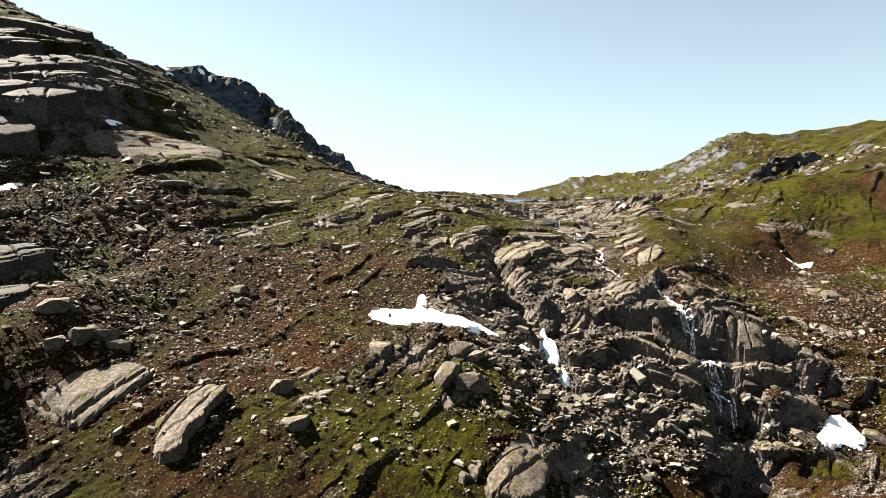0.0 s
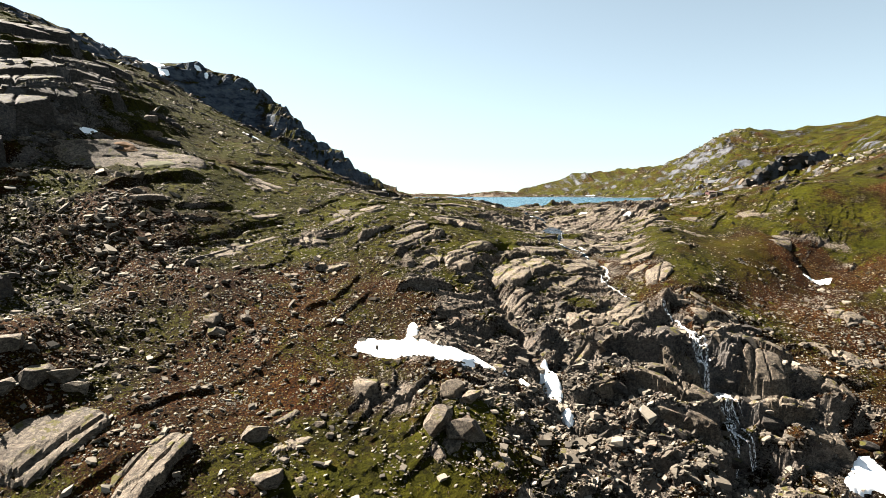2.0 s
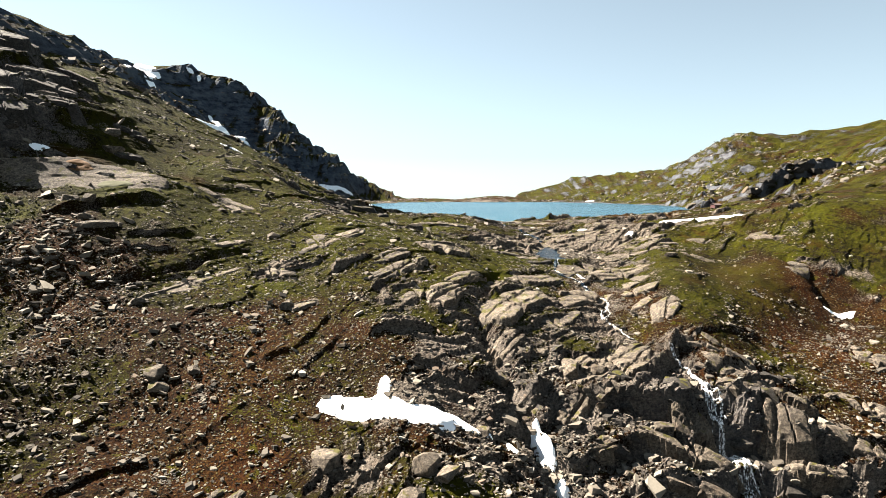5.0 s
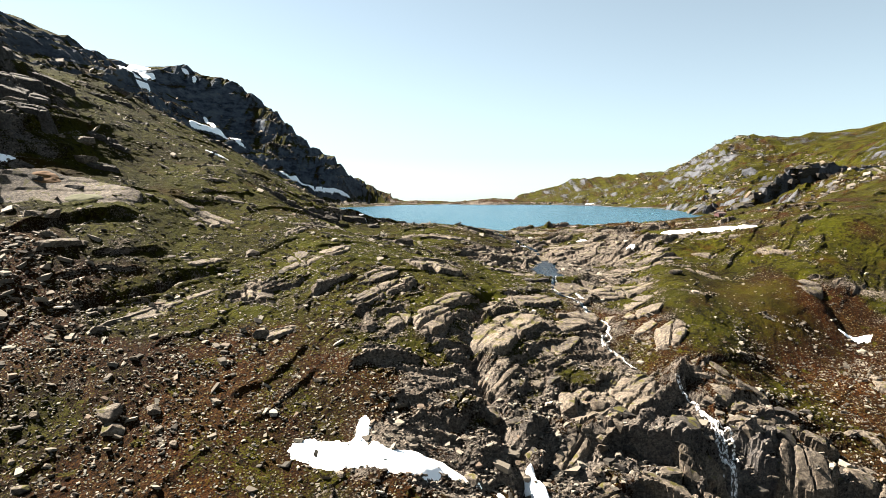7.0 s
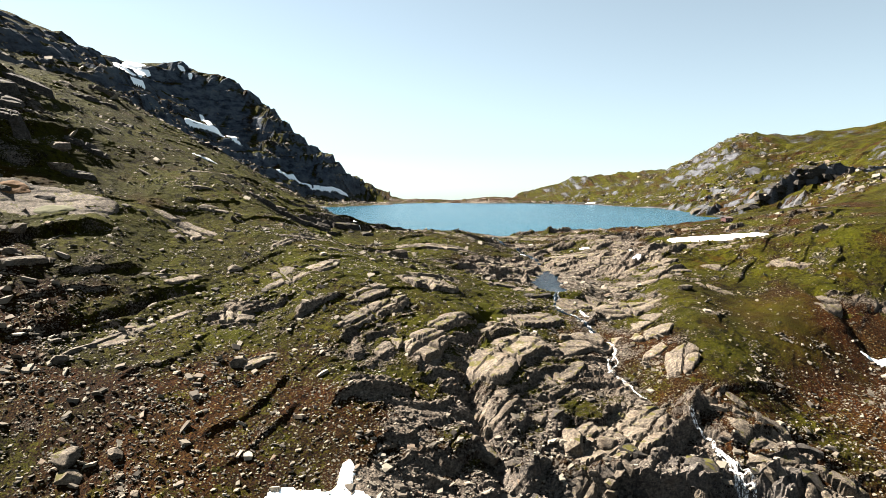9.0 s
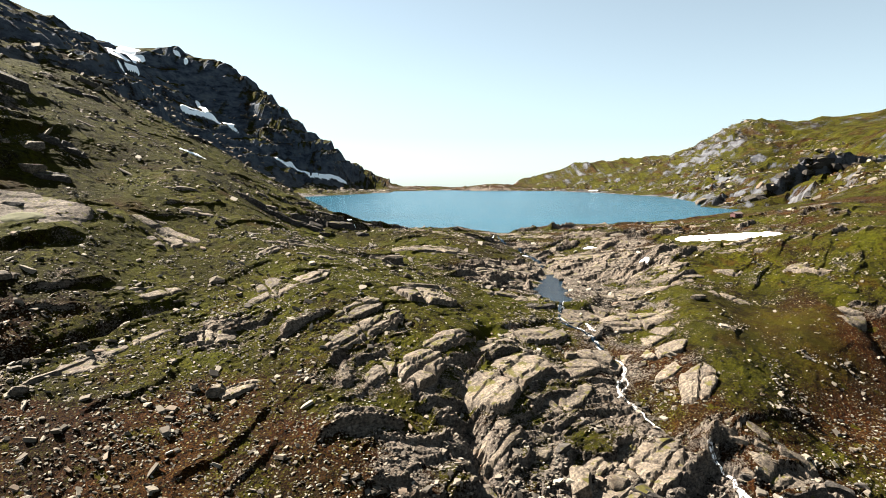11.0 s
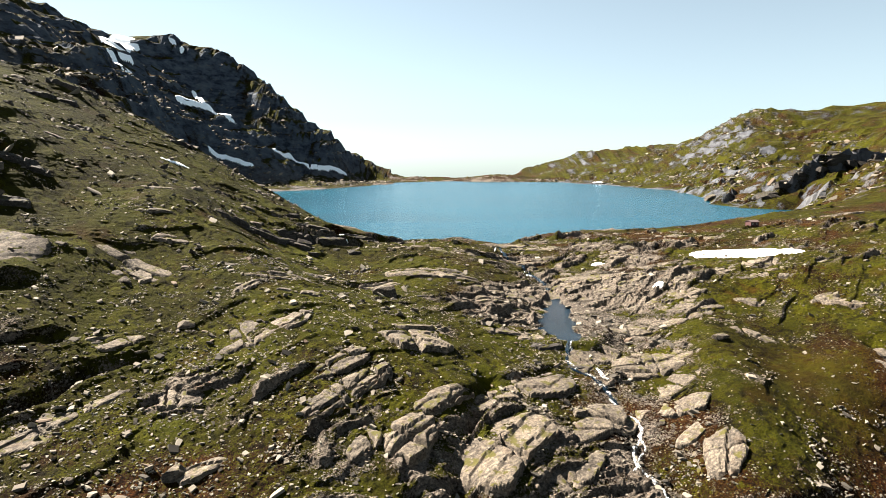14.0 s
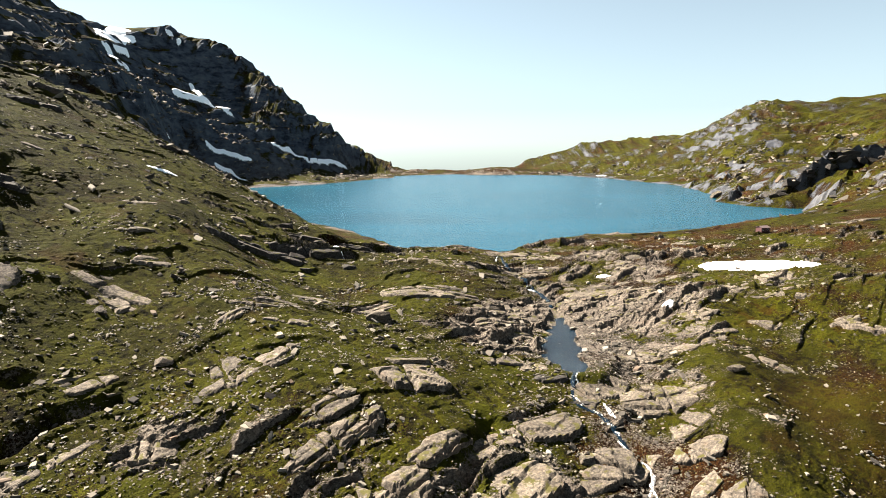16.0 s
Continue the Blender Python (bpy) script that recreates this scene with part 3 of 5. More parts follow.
SNOW = plain_material("old_snow", (0.86, 0.88, 0.90), 0.6, 0.8, 0.06)
FOAM = plain_material("white_water", (0.78, 0.81, 0.83), 0.35, 3.0, 0.3)
fnt = FOAM.node_tree
veil = ramp(fnt, noise_of(fnt, position(fnt, (1, 1, 0.45)), 3.4, 5.0, 0.7), [(0.47, (0, 0, 0)), (0.60, (1, 1, 1))])
fnt.links.new(veil, fnt.nodes["Principled BSDF"].inputs["Alpha"])


# ---- ground sheet ----
def sheet_lines(start, stop, step, first, last, grow, far_step=5.5):
    """Grid lines, close together from start to stop and ever wider out to first and last."""
    mid = list(np.arange(start, stop + step * 0.5, step))
    up, s = [mid[-1]], step
    while up[-1] < last:
        s *= grow if s < far_step else 1.07
        up.append(up[-1] + s)
    down, s = [mid[0]], step
    while down[-1] > first:
        s *= grow if s < far_step else 1.07
        down.append(down[-1] - s)
    return np.array(down[:0:-1] + mid + up[1:])


def mesh_from(name, verts, faces, smooth_shade=True):
    """A mesh from arrays: verts n x 3, faces n x 3 or n x 4."""
    me = bpy.data.meshes.new(name)
    k = faces.shape[1]
    me.vertices.add(len(verts))
    me.vertices.foreach_set("co", np.ascontiguousarray(verts, np.float32).ravel())
    me.loops.add(faces.size)
    me.loops.foreach_set("vertex_index", np.ascontiguousarray(faces, np.int32).ravel())
    me.polygons.add(len(faces))
    me.polygons.foreach_set("loop_start", np.arange(0, faces.size, k, dtype=np.int32))
    me.polygons.foreach_set("use_smooth", np.full(len(faces), smooth_shade))
    me.update(calc_edges=True)
    return me


def grid_faces(ny, nx):
    i = np.arange(ny * nx).reshape(ny, nx)
    return np.stack([i[:-1, :-1], i[:-1, 1:], i[1:, 1:], i[1:, :-1]], -1).reshape(-1, 4)


gx = sheet_lines(-112, 122, 0.44, -3800, 3800, 1.016)
gy = np.concatenate([sheet_lines(96, 236, 0.42, -900, 236, 1.06), sheet_lines(236, 236, 0.42, 236, 4600, 1.0068, 4.6)[1:]])
XX, YY = np.meshgrid(gx, gy)
ZZ, RR = ground(XX, YY)
slope = np.hypot(np.gradient(ZZ, gx, axis=1), np.gradient(ZZ, gy, axis=0))
me = mesh_from("ground", np.stack([XX, YY, ZZ], -1).reshape(-1, 3), grid_faces(len(gy), len(gx)), False)


def covers(x, y, z, bare, slope):
    """Share of bare rock, grass, and grey shade and haze put into the rock."""
    far = smooth(330, 560, y)
    brown = (0.8 * spot(x, y, -48, 138, 55, 26) + 0.85 * spot(x, y, 104, 165, 26, 44) + 0.5 * spot(x, y, -92, 170, 30, 24)
             + 0.7 * spot(x, y, 0, 152, 26, 13) + 0.5 * spot(x, y, -40, 166, 30, 14) + 0.3 * spot(x, y, -20, 108, 40, 14) + 0.6 * spot(x, y, 50, 122, 34, 16))
    brown = brown + 0.6 * spot(x, y, 108, 204, 16, 24) + 0.8 * spot(x, y, 86, 184, 26, 14)
    green = (0.60 * spot(x, y, -100, 280, 95, 80) + 0.45 * spot(x, y, -25, 212, 45, 36) + 0.42 * spot(x, y, 78, 216, 24, 26) + 0.35 * spot(x, y, 95, 255, 35, 30)
             + 0.45 * spot(x, y, -12, 113, 16, 9) + 0.4 * spot(x, y, 31, 182, 9, 12) + 0.25 * spot(x, y, 130, 270, 50, 60)
             + 0.35 * far * smooth(100, 260, x))
    g = 0.53 + green - 0.40 * brown + 0.85 * fbm(x, y, 14, 4, 201) - 0.2 * np.clip(slope - 0.8, 0, 1) - 0.12 * far + 0.45 * far * smooth(0, -150, x) + 0.35 * spot(x, y, -190, 400, 70, 70) + 0.50 * spot(x, y, -125, 300, 85, 90) + 0.3 * spot(x, y, -6, 112, 34, 12)
    r = 0.07 + (0.47 - 0.25 * far) * bare + (0.28 + 0.35 * far) * smooth(0.8 - 0.25 * far, 1.8 - 0.7 * far, slope) + 0.34 * fbm(x, y, 6, 3, 211) + 0.30 * far * fbm(x, y, 50, 4, 215) + 0.02 * far + 0.09 * far * smooth(100, 220, x) + 0.55 * far * fbm(x, y, 14, 4, 219) - 0.25 * far * smooth(0.75, 0.35, slope) * smooth(0, -150, x) - 0.16 * green - 0.05 * spot(x, y, -125, 300, 80, 85)
    r = r + 0.35 * spot(x, y, 46, 246, 9, 24) + 0.15 * spot(x, y, 48, 194, 13, 22) + 0.28 * spot(x, y, 62, 258, 17, 34) + 0.15 * spot(x, y, 20, 255, 16, 40) + 0.14 * spot(x, y, -12, 205, 40, 42) + 0.3 * spot(x, y, 20, 1065, 220, 50) + 0.35 * far * smooth(-60, -120, x) * smooth(80, 20, polygon_distance(x, y, SHORE)) + 0.26 * spot(x, y, 56, 232, 22, 46) + 0.2 * spot(x, y, 75, 300, 55, 34) - 0.9 * spot(x, y, 288, 540, 60, 26) + 0.25 * (polygon_distance(x, y, SHORE) < 7)
    # painted shade on mountain, crags and gorge (also wet); greyer rock on the hill
    shade_grey = far * smooth(-40, -150, x) * (0.35 + 0.65 * smooth(20, 90, polygon_distance(x, y, SHORE))) + 0.5 * spot(x, y, -138, 212, 34, 54) + 0.7 * far * smooth(120, 220, x) + 0.3 * spot(x, y, 58, 145, 20, 15) + 0.1 * spot(x, y, 20, 152, 14, 18)
    return np.clip(r, 0, 1), np.clip(g, 0, 1), np.clip(shade_grey, 0, 1)


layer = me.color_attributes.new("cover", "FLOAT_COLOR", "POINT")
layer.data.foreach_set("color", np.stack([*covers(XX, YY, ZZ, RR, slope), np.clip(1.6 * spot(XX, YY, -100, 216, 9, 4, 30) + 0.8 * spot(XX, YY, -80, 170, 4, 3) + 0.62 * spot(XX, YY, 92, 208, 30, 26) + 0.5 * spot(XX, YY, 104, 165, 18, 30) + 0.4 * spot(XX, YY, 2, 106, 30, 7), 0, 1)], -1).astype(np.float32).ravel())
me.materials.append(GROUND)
tagged(new("ground", me), "rocky mountain ground with moss, grass, red-brown soil and bare gneiss", "ground", kind="structure")


# ---- water ----
def fill_outline(name, ring, z, material_):
    bm = bmesh.new()
    bm.faces.new([bm.verts.new((px, py, z)) for px, py in ring])
    bmesh.ops.triangulate(bm, faces=bm.faces)
    md = bpy.data.meshes.new(name)
    bm.to_mesh(md)
    bm.free()
    md.materials.append(material_)
    return new(name, md)


cxl, cyl = np.mean(np.array(SHORE), axis=0)
ring = []
for px, py in SHORE:
    d = math.hypot(px - cxl, py - cyl)
    ring.append((px + (px - cxl) / d * 7, py + (py - cyl) / d * 7))
tagged(fill_outline("lake_water", ring, 0.0, LAKE), "wind-rippled blue water of the mountain lake", "lake", kind="structure")
px, py = np.meshgrid(np.arange(26, 66, 0.4), np.arange(206, 280, 0.4))
inside = pool_shape(px, py) > 0.03
faces = grid_faces(*px.shape)
faces = faces[inside.ravel()[faces].all(1)]
md = mesh_from("pool_water", np.stack([px, py, px * 0 + POOL], -1).reshape(-1, 3), faces)
md.materials.append(BROOK)
tagged(new("pool_water", md), "still dark pool of the brook between slabs", "pool", kind="structure")



# ---- slabs and boulders ----
def place_height(x, y):
    return float(ground(np.array([x]), np.array([y]))[0][0])


def lie(x, y, reach):
    """Mean height and the two slopes of the ground round a place."""
    a = np.linspace(0, 2 * math.pi, 12, endpoint=False)
    px, py = np.concatenate([x + reach * np.cos(a), x + 0.5 * reach * np.cos(a)]), np.concatenate([y + reach * np.sin(a), y + 0.5 * reach * np.sin(a)])
    z = ground(px, py)[0]
    m = np.linalg.lstsq(np.stack([px - x, py - y, np.ones_like(px)], 1), z, rcond=None)[0]
    return m[2], m[0], m[1]


SLAB_COUNT = [0]
SLAB_TOP = [None]


def settled(z, rounds):
    """Heights of a grid, evened out."""
    z = z.copy()
    for _ in range(rounds):
        z[1:-1, 1:-1] = (z[1:-1, 1:-1] + z[:-2, 1:-1] + z[2:, 1:-1] + z[1:-1, :-2] + z[1:-1, 2:]) / 5
        z[0], z[-1], z[:, 0], z[:, -1] = z[1], z[-2], z[:, 1], z[:, -2]
    return z


def rock_slab(x, y, length, width, thick, turn, raise_edge=0.06, label="pale flat gneiss slab set in mossy ground", follow=1.0, joints=None, sink=0.0, brow=0.55, dome=0.75, stuff=None):
    """An outcrop that comes gently out of the ground and breaks off along its right-hand edge, split by joints into blocks."""
    SLAB_COUNT[0] += 1
    seed = 300 + 7 * SLAB_COUNT[0]
    rng = random.Random(seed)
    length, width = length * 1.14, width * 1.2
    step = max(0.30 if y < 200 else 0.42 if y < 290 else 0.8, math.sqrt(length * width) / 46)
    u, v = np.meshgrid(np.arange(-0.66 * length, 0.66 * length + step, step), np.arange(-0.68 * width, 0.68 * width + step, step))
    c, s = math.cos(radians(turn)), math.sin(radians(turn))
    wx, wy = x + u * c - v * s, y + u * s + v * c
    if follow > 0.8:
        base = settled(ground(wx, wy)[0], int(24 / step))
    else:
        z0, sx, sy = lie(x, y, 0.45 * max(length, width))
        base = z0 + follow * (sx * (wx - x) + sy * (wy - y))
    # ragged outline with a few straight breaks
    fu, fv = 2 * u / length, 2 * v / width
    q = (np.abs(fu) ** 2.6 + np.abs(fv) ** 2.6) ** (1 / 2.6)
    for _ in range(4):
        a = rng.uniform(0, 2 * math.pi)
        q = np.maximum(q, (fu * math.cos(a) + fv * math.sin(a)) / rng.uniform(0.62, 1.0))
    size = 0.5 * (length + width)
    q = q + 0.36 * fbm(u + 31 * seed, v, 0.55 * size, 5, seed) * smooth(0.2, 0.8, q)
    inner = (1 - q) * 0.5 * min(length, width)
    # imbricate beds along the length, joints across
    beds = fv * rng.uniform(0.4, 0.8) * max(1, width / 7) + 0.3 * rng.uniform(-1, 1) * fu + 0.8 * fbm(u, v + 17 * seed, 0.6 * length, 4, seed + 2)
    bed = beds - np.floor(beds)
    low = min(thick, 2.4)
    top = (0.56 if thick < 4 else 1.0) * thick * (0.12 + brow * (0.5 - 0.5 * fv)) - raise_edge * v - sink
    top = top - 0.42 * dome * thick * np.minimum(q, 1.2) ** 3 * (0.30 + 0.70 * smooth(-0.5, 0.4, fv))
    top = top + rng.uniform(0.05, 0.24) * low * (0.5 - bed) * smooth(0.0, 0.08, bed) + low * (0.06 * fbm(u / 2.4, v + seed, 4.0, 2, seed + 4) + 0.025 * fbm(u / 1.6, v + seed, 0.9, 2, seed + 6))
    which = np.zeros(u.shape, int)
    count = 1 + int(length * width / 30) if joints is None else joints
    for k in range(min(count, 6)):
        if rng.random() < 0.62:
            a, reach = rng.uniform(-0.42, 0.42), length
        else:
            a, reach = math.pi / 2 + rng.uniform(-0.25, 0.25), width
        d = u * math.cos(a) + v * math.sin(a) - rng.uniform(-0.36, 0.36) * reach + 0.5 * fbm(u, v + 5 * seed, 3.0, 3, seed + 8 + k)
        which = which * 2 + (d > 0)
        gap = rng.choice((0.05, 0.1, 0.3)) + 0.35 * step
        top = top - (0.28 + 0.30 * low) * np.exp(-(d / gap) ** 2)
    lift = hashed(which, which * 0 + 5, seed)
    top = top + 0.26 * low * (lift - 0.5) + 0.07 * (hashed(which, which * 0 + 6, seed) - 0.5) * u + 0.06 * (hashed(which, which * 0 + 7, seed) - 0.5) * v
    top = top - 0.10 * smooth(0.4, 0.0, inner)
    # flanks: steep, in tiers where they are tall, leaning back under the brow
    run = 0.10 * thick + 0.9 * step
    p = np.clip(-inner / run, 0, 1)
    if thick > 4:
        k = p * 3 + 0.3 * fbm(u, v, 4, 2, seed + 3)
        p = np.clip((np.floor(k) + smooth(0.25, 0.75, k - np.floor(k))) / 3, 0, 1)
    deep = np.maximum(top + 0.8, 0.5) + (0.55 * thick if follow <= 0.8 else 0)
    z = base + top - deep * p
    lean = np.clip(0.32 * deep * p, 0, 0.9) * (0.0 if thick > 4 else 1.0) * smooth(0.2, -0.4, fv)
    far_out = np.hypot(u, v) + 1e-6
    lu, lv = u - u / far_out * lean, v - v / far_out * lean
    SLAB_TOP[0] = (x, y, c, s, u[0], v[:, 0], base + top)
    z0 = float(np.mean(base))
    ob = new("rock_outcrop")
    ob.location = (x, y, z0)
    verts = np.stack([lu * c - lv * s, lu * s + lv * c, z - z0], -1).reshape(-1, 3)
    faces = grid_faces(*u.shape)
    faces = faces[(inner.ravel()[faces] > -run).any(1)]
    owner = which.ravel()[faces].max(1)
    keys = owner[:, None] * len(verts) + faces
    names, ids = np.unique(keys, return_inverse=True)
    ids = ids.reshape(-1, 4)
    part_of = np.arange(len(names))
    while True:
        least = part_of[ids].min(1)
        after = part_of.copy()
        np.minimum.at(after, ids.ravel(), np.repeat(least, 4))
        after = after[after]
        if (after == part_of).all():
            break
        part_of = after
    piece = part_of[ids[:, 0]]
    for k, n in zip(*np.unique(piece, return_counts=True)):
        if n < 10:
            continue
        used, some = np.unique(faces[piece == k], return_inverse=True)
        md = mesh_from("block", verts[used], some.reshape(-1, 4), False)
        md.materials.append(stuff or ROCK)
        new("block", md).parent = ob
    return tagged(ob, label, "rock", "gneiss outcrops")


def rock_shape(seed, flat, cuts=9):
    """An angular block: a ball of points cut by planes."""
    rng = random.Random(seed)
    bm = bmesh.new()
    bmesh.ops.create_cube(bm, size=1.0)
    for v in bm.verts:
        v.co += Vector((rng.uniform(-0.16, 0.16), rng.uniform(-0.16, 0.16), rng.uniform(-0.13, 0.13)))
    for k in range(cuts):
        n = Vector((rng.uniform(-1, 1), rng.uniform(-1, 1), rng.uniform(-0.6, 1))).normalized()
        r = bmesh.ops.bisect_plane(bm, geom=bm.verts[:] + bm.edges[:] + bm.faces[:], plane_co=n * rng.uniform(0.40, 0.62), plane_no=n, clear_outer=True)
        edges = [e for e in r["geom_cut"] if isinstance(e, bmesh.types.BMEdge)]
        if edges:
            bmesh.ops.holes_fill(bm, edges=bm.edges[:])
    bmesh.ops.recalc_face_normals(bm, faces=bm.faces)
    for v in bm.verts:
        v.co.z *= flat
    return bm


def boulder_mesh(seed, flat):
    bm = rock_shape(seed, flat, 12)
    bmesh.ops.bevel(bm, geom=bm.edges[:] + bm.verts[:], offset=0.03, segments=1, affect="EDGES", clamp_overlap=True)
    bmesh.ops.triangulate(bm, faces=bm.faces)
    bmesh.ops.subdivide_edges(bm, edges=[e for e in bm.edges if e.calc_length() > 0.25], cuts=1)
    rng = random.Random(seed + 1)
    for v in bm.verts:
        v.co *= 1 + 0.05 * noise.noise(v.co * 3.1 + Vector((seed, 0, 0)))
    md = bpy.data.meshes.new("boulder")
    bm.to_mesh(md)
    bm.free()
    md.materials.append(ROCK)
    return md


BOULDERS = [boulder_mesh(40 + k, 0.55 + 0.06 * (k % 6)) for k in range(14)]
BOULDER_COUNT = [0]


def boulder(x, y, size, turn=None, shape=None, tip=8, label="angular grey boulder lying on the stony slope", stretch=1.25):
    BOULDER_COUNT[0] += 1
    rng = random.Random(900 + BOULDER_COUNT[0])
    md = BOULDERS[(BOULDER_COUNT[0] if shape is None else shape) % len(BOULDERS)]
    ob = new("boulder", md)
    z = place_height(x, y)
    turn = rng.uniform(0, 360) if turn is None else turn
    ob.matrix_world = pose(x, y, z + 0.05 * size, rng.uniform(-tip, tip), rng.uniform(-tip, tip), turn) @ Matrix.Diagonal((size * stretch, size / stretch ** 0.5, size, 1))
    return tagged(ob, label, "boulder", "boulders of the slope")


# slabs about the brook and on the spur
BUFF = "buff gneiss slab bedded in green moss"
rock_slab(-60, 224, 16, 8, 1.6, -10, 0.05, BUFF)
rock_slab(-25, 203, 13, 4.5, 1.1, 46, 0.05, BUFF)
rock_slab(-20, 208, 8, 5.5, 1.2, 40, 0.08, BUFF)
rock_slab(-27, 229, 13, 6, 1.2, 17, 0.05, BUFF)
rock_slab(-22, 221, 9, 4.5, 1.2, 10, 0.05, BUFF)
rock_slab(9, 266, 24, 12, 1.4, 20, 0.03, "broad bare gneiss slab above the brook")
rock_slab(-7, 187, 20, 6.5, 2.6, 52, 0.14, "tilted slab with a dark undercut edge")
rock_slab(-9, 195, 11, 6, 1.6, 48, 0.10, BUFF)
rock_slab(-34, 185, 8, 5, 1.2, 12, 0.08, BUFF)
rock_slab(5.5, 215.5, 12, 4.5, 1.8, 24, 0.12, "jointed slab with a steep edge")
rock_slab(-2, 178, 9, 5, 1.8, 58, 0.12, "rough slab leaning on its neighbour")
rock_slab(21, 196, 10, 6, 1.6, 40, 0.05, BUFF)
rock_slab(58, 266, 13, 5.5, 1.8, -3, 0.06, "pale whaleback slab beside the brook")
rock_slab(72, 277, 22, 6, 1.8, 22, 0.06, "long pale slab with a shaded edge")
rock_slab(74, 256, 20, 6, 1.2, 4, 0.02, BUFF)
rock_slab(80, 245, 9, 4, 1.0, 24, 0.02, BUFF)
rock_slab(101, 259, 15, 4.5, 0.9, -20, 0.02, BUFF)
rock_slab(93, 249, 8, 4, 1.0, -25, 0.02, BUFF)
rock_slab(107, 262, 8, 4, 0.8, -18, 0.02, BUFF)
rock_slab(-88.5, 207, 33, 15, 3.0, 34, -0.24, "great flat slab with moss on its back", 1.0, 0, -1.0, 0.0, 0.2)
GREAT = SLAB_TOP[0]
rock_slab(-76, 184, 11, 3.6, 2.2, 34, 0.14, "dark-edged slab under the great slab")
rock_slab(-49, 178, 24, 2.8, 1.0, 56, 0.0, "narrow rib of bare gneiss beside a trench")
rock_slab(106, 213, 11, 7, 2.4, 70, 0.10, "upright-sided slab with a shaded flank")
rock_slab(-65, 112, 22, 16, 3.4, 60, 0.10, "broad sloping slab with a dark edge", 1.0, 2, 0.5)
rock_slab(-44, 110, 17, 9, 4.0, 68, 0.05, "long split block of buff gneiss", 1.0, 3, 0.5)
rock_slab(-25, 170, 8, 4, 1.4, 30, 0.08, BUFF)
rock_slab(112, 240, 12, 4, 1.2, -60, 0.04, BUFF)
rock_slab(179, 350, 16, 9, 2.4, -5, 0.02, "rounded slab near the lake shore")
rock_slab(13.5, 105.5, 14, 9, 4.0, 35, 0.12, "rocky knob with mossy hollows")
rock_slab(19, 166, 11, 6, 2.2, 50, 0.10, "lichened slab in the gully")
rock_slab(36, 183, 9, 4, 1.6, 60, 0.06, BUFF)
rock_slab(58, 238, 12, 5, 1.0, 10, 0.02, BUFF)
rock_slab(28, 236, 9, 4, 1.5, 30, 0.10, "dark-edged slab beside the pool")
rock_slab(24, 250, 12, 5, 1.4, 25, 0.08, BUFF)
rock_slab(62, 292, 16, 6, 1.2, 12, 0.04, BUFF)
rock_slab(90, 300, 18, 6, 1.2, 10, 0.03, BUFF)
rock_slab(45, 318, 16, 7, 1.2, 15, 0.03, BUFF)
rock_slab(72, 338, 18, 8, 1.4, 5, 0.03, BUFF)
rock_slab(105, 352, 18, 8, 1.4, 0, 0.03, BUFF)
rock_slab(-2, 300, 14, 6, 1.4, 20, 0.06, BUFF)

# ledges of the gorge
LEDGE = "stepped ledge of the waterfall cliff"
rock_slab(41, 164, 20, 11, 3.4, 40, 0.08, "broad jointed slab beside the waterfall")
rock_slab(37, 158, 13, 5, 2.6, 30, 0.14, "dark undercut ledge below the broad slab")
rock_slab(65, 170, 13, 6, 2.2, -18, 0.04, "cracked light slab above the waterfall")
rock_slab(66.5, 164, 11, 7, 2.4, -28, 0.02, "smooth light slab beside the waterfall")
rock_slab(76, 158, 9, 5, 3.0, -25, 0.08, LEDGE, 0.7, None, -0.8)
rock_slab(71, 150, 11, 8, 5.0, -14, 0.02, "big jointed block of the waterfall cliff", 0.9, 5, -1.0)
rock_slab(73, 142, 11, 5, 4.0, -16, 0.05, LEDGE, 0.6, 4, -1.0)
rock_slab(78, 137, 9, 4, 3.0, -20, 0.05, LEDGE, 0.6, 4, -1.0)
rock_slab(52, 149, 8, 5.5, 2.8, -10, 0.08, "mossy ledge beside the waterfall", 0.7, None, -0.8)
rock_slab(49.5, 143.5, 14, 5.5, 3.6, -18, 0.10, LEDGE, 0.6, 5, -1.0)
rock_slab(49, 137.5, 13, 5, 3.4, -22, 0.10, LEDGE, 0.5, 5, -1.0)
rock_slab(43, 146, 9, 4.5, 2.6, 10, 0.10, LEDGE, 0.6, None, -0.8)
rock_slab(36, 143, 9, 4.5, 2.2, 20, 0.10, LEDGE, 0.6, None, -0.8)
rock_slab(58, 128, 7, 4, 2.6, 35, 0.05, "split pale block at the foot of the fall", 0.5, 2, -1.0)
rock_slab(66, 129, 8, 3.5, 2.4, -10, 0.05, "split pale block at the foot of the fall", 0.5, 2, -1.0)
rock_slab(84, 149, 13, 7, 3.4, -32, 0.06, "grey slab on the brown slope")
rock_slab(92, 159, 10, 5, 1.8, -30, 0.04, "grey slab on the brown slope")
rock_slab(104, 174, 11, 5, 1.8, -35, 0.05, "grey slab on the brown slope")
rock_slab(30, 150, 8, 4, 2.2, 45, 0.12, "lichened ledge of the gully")

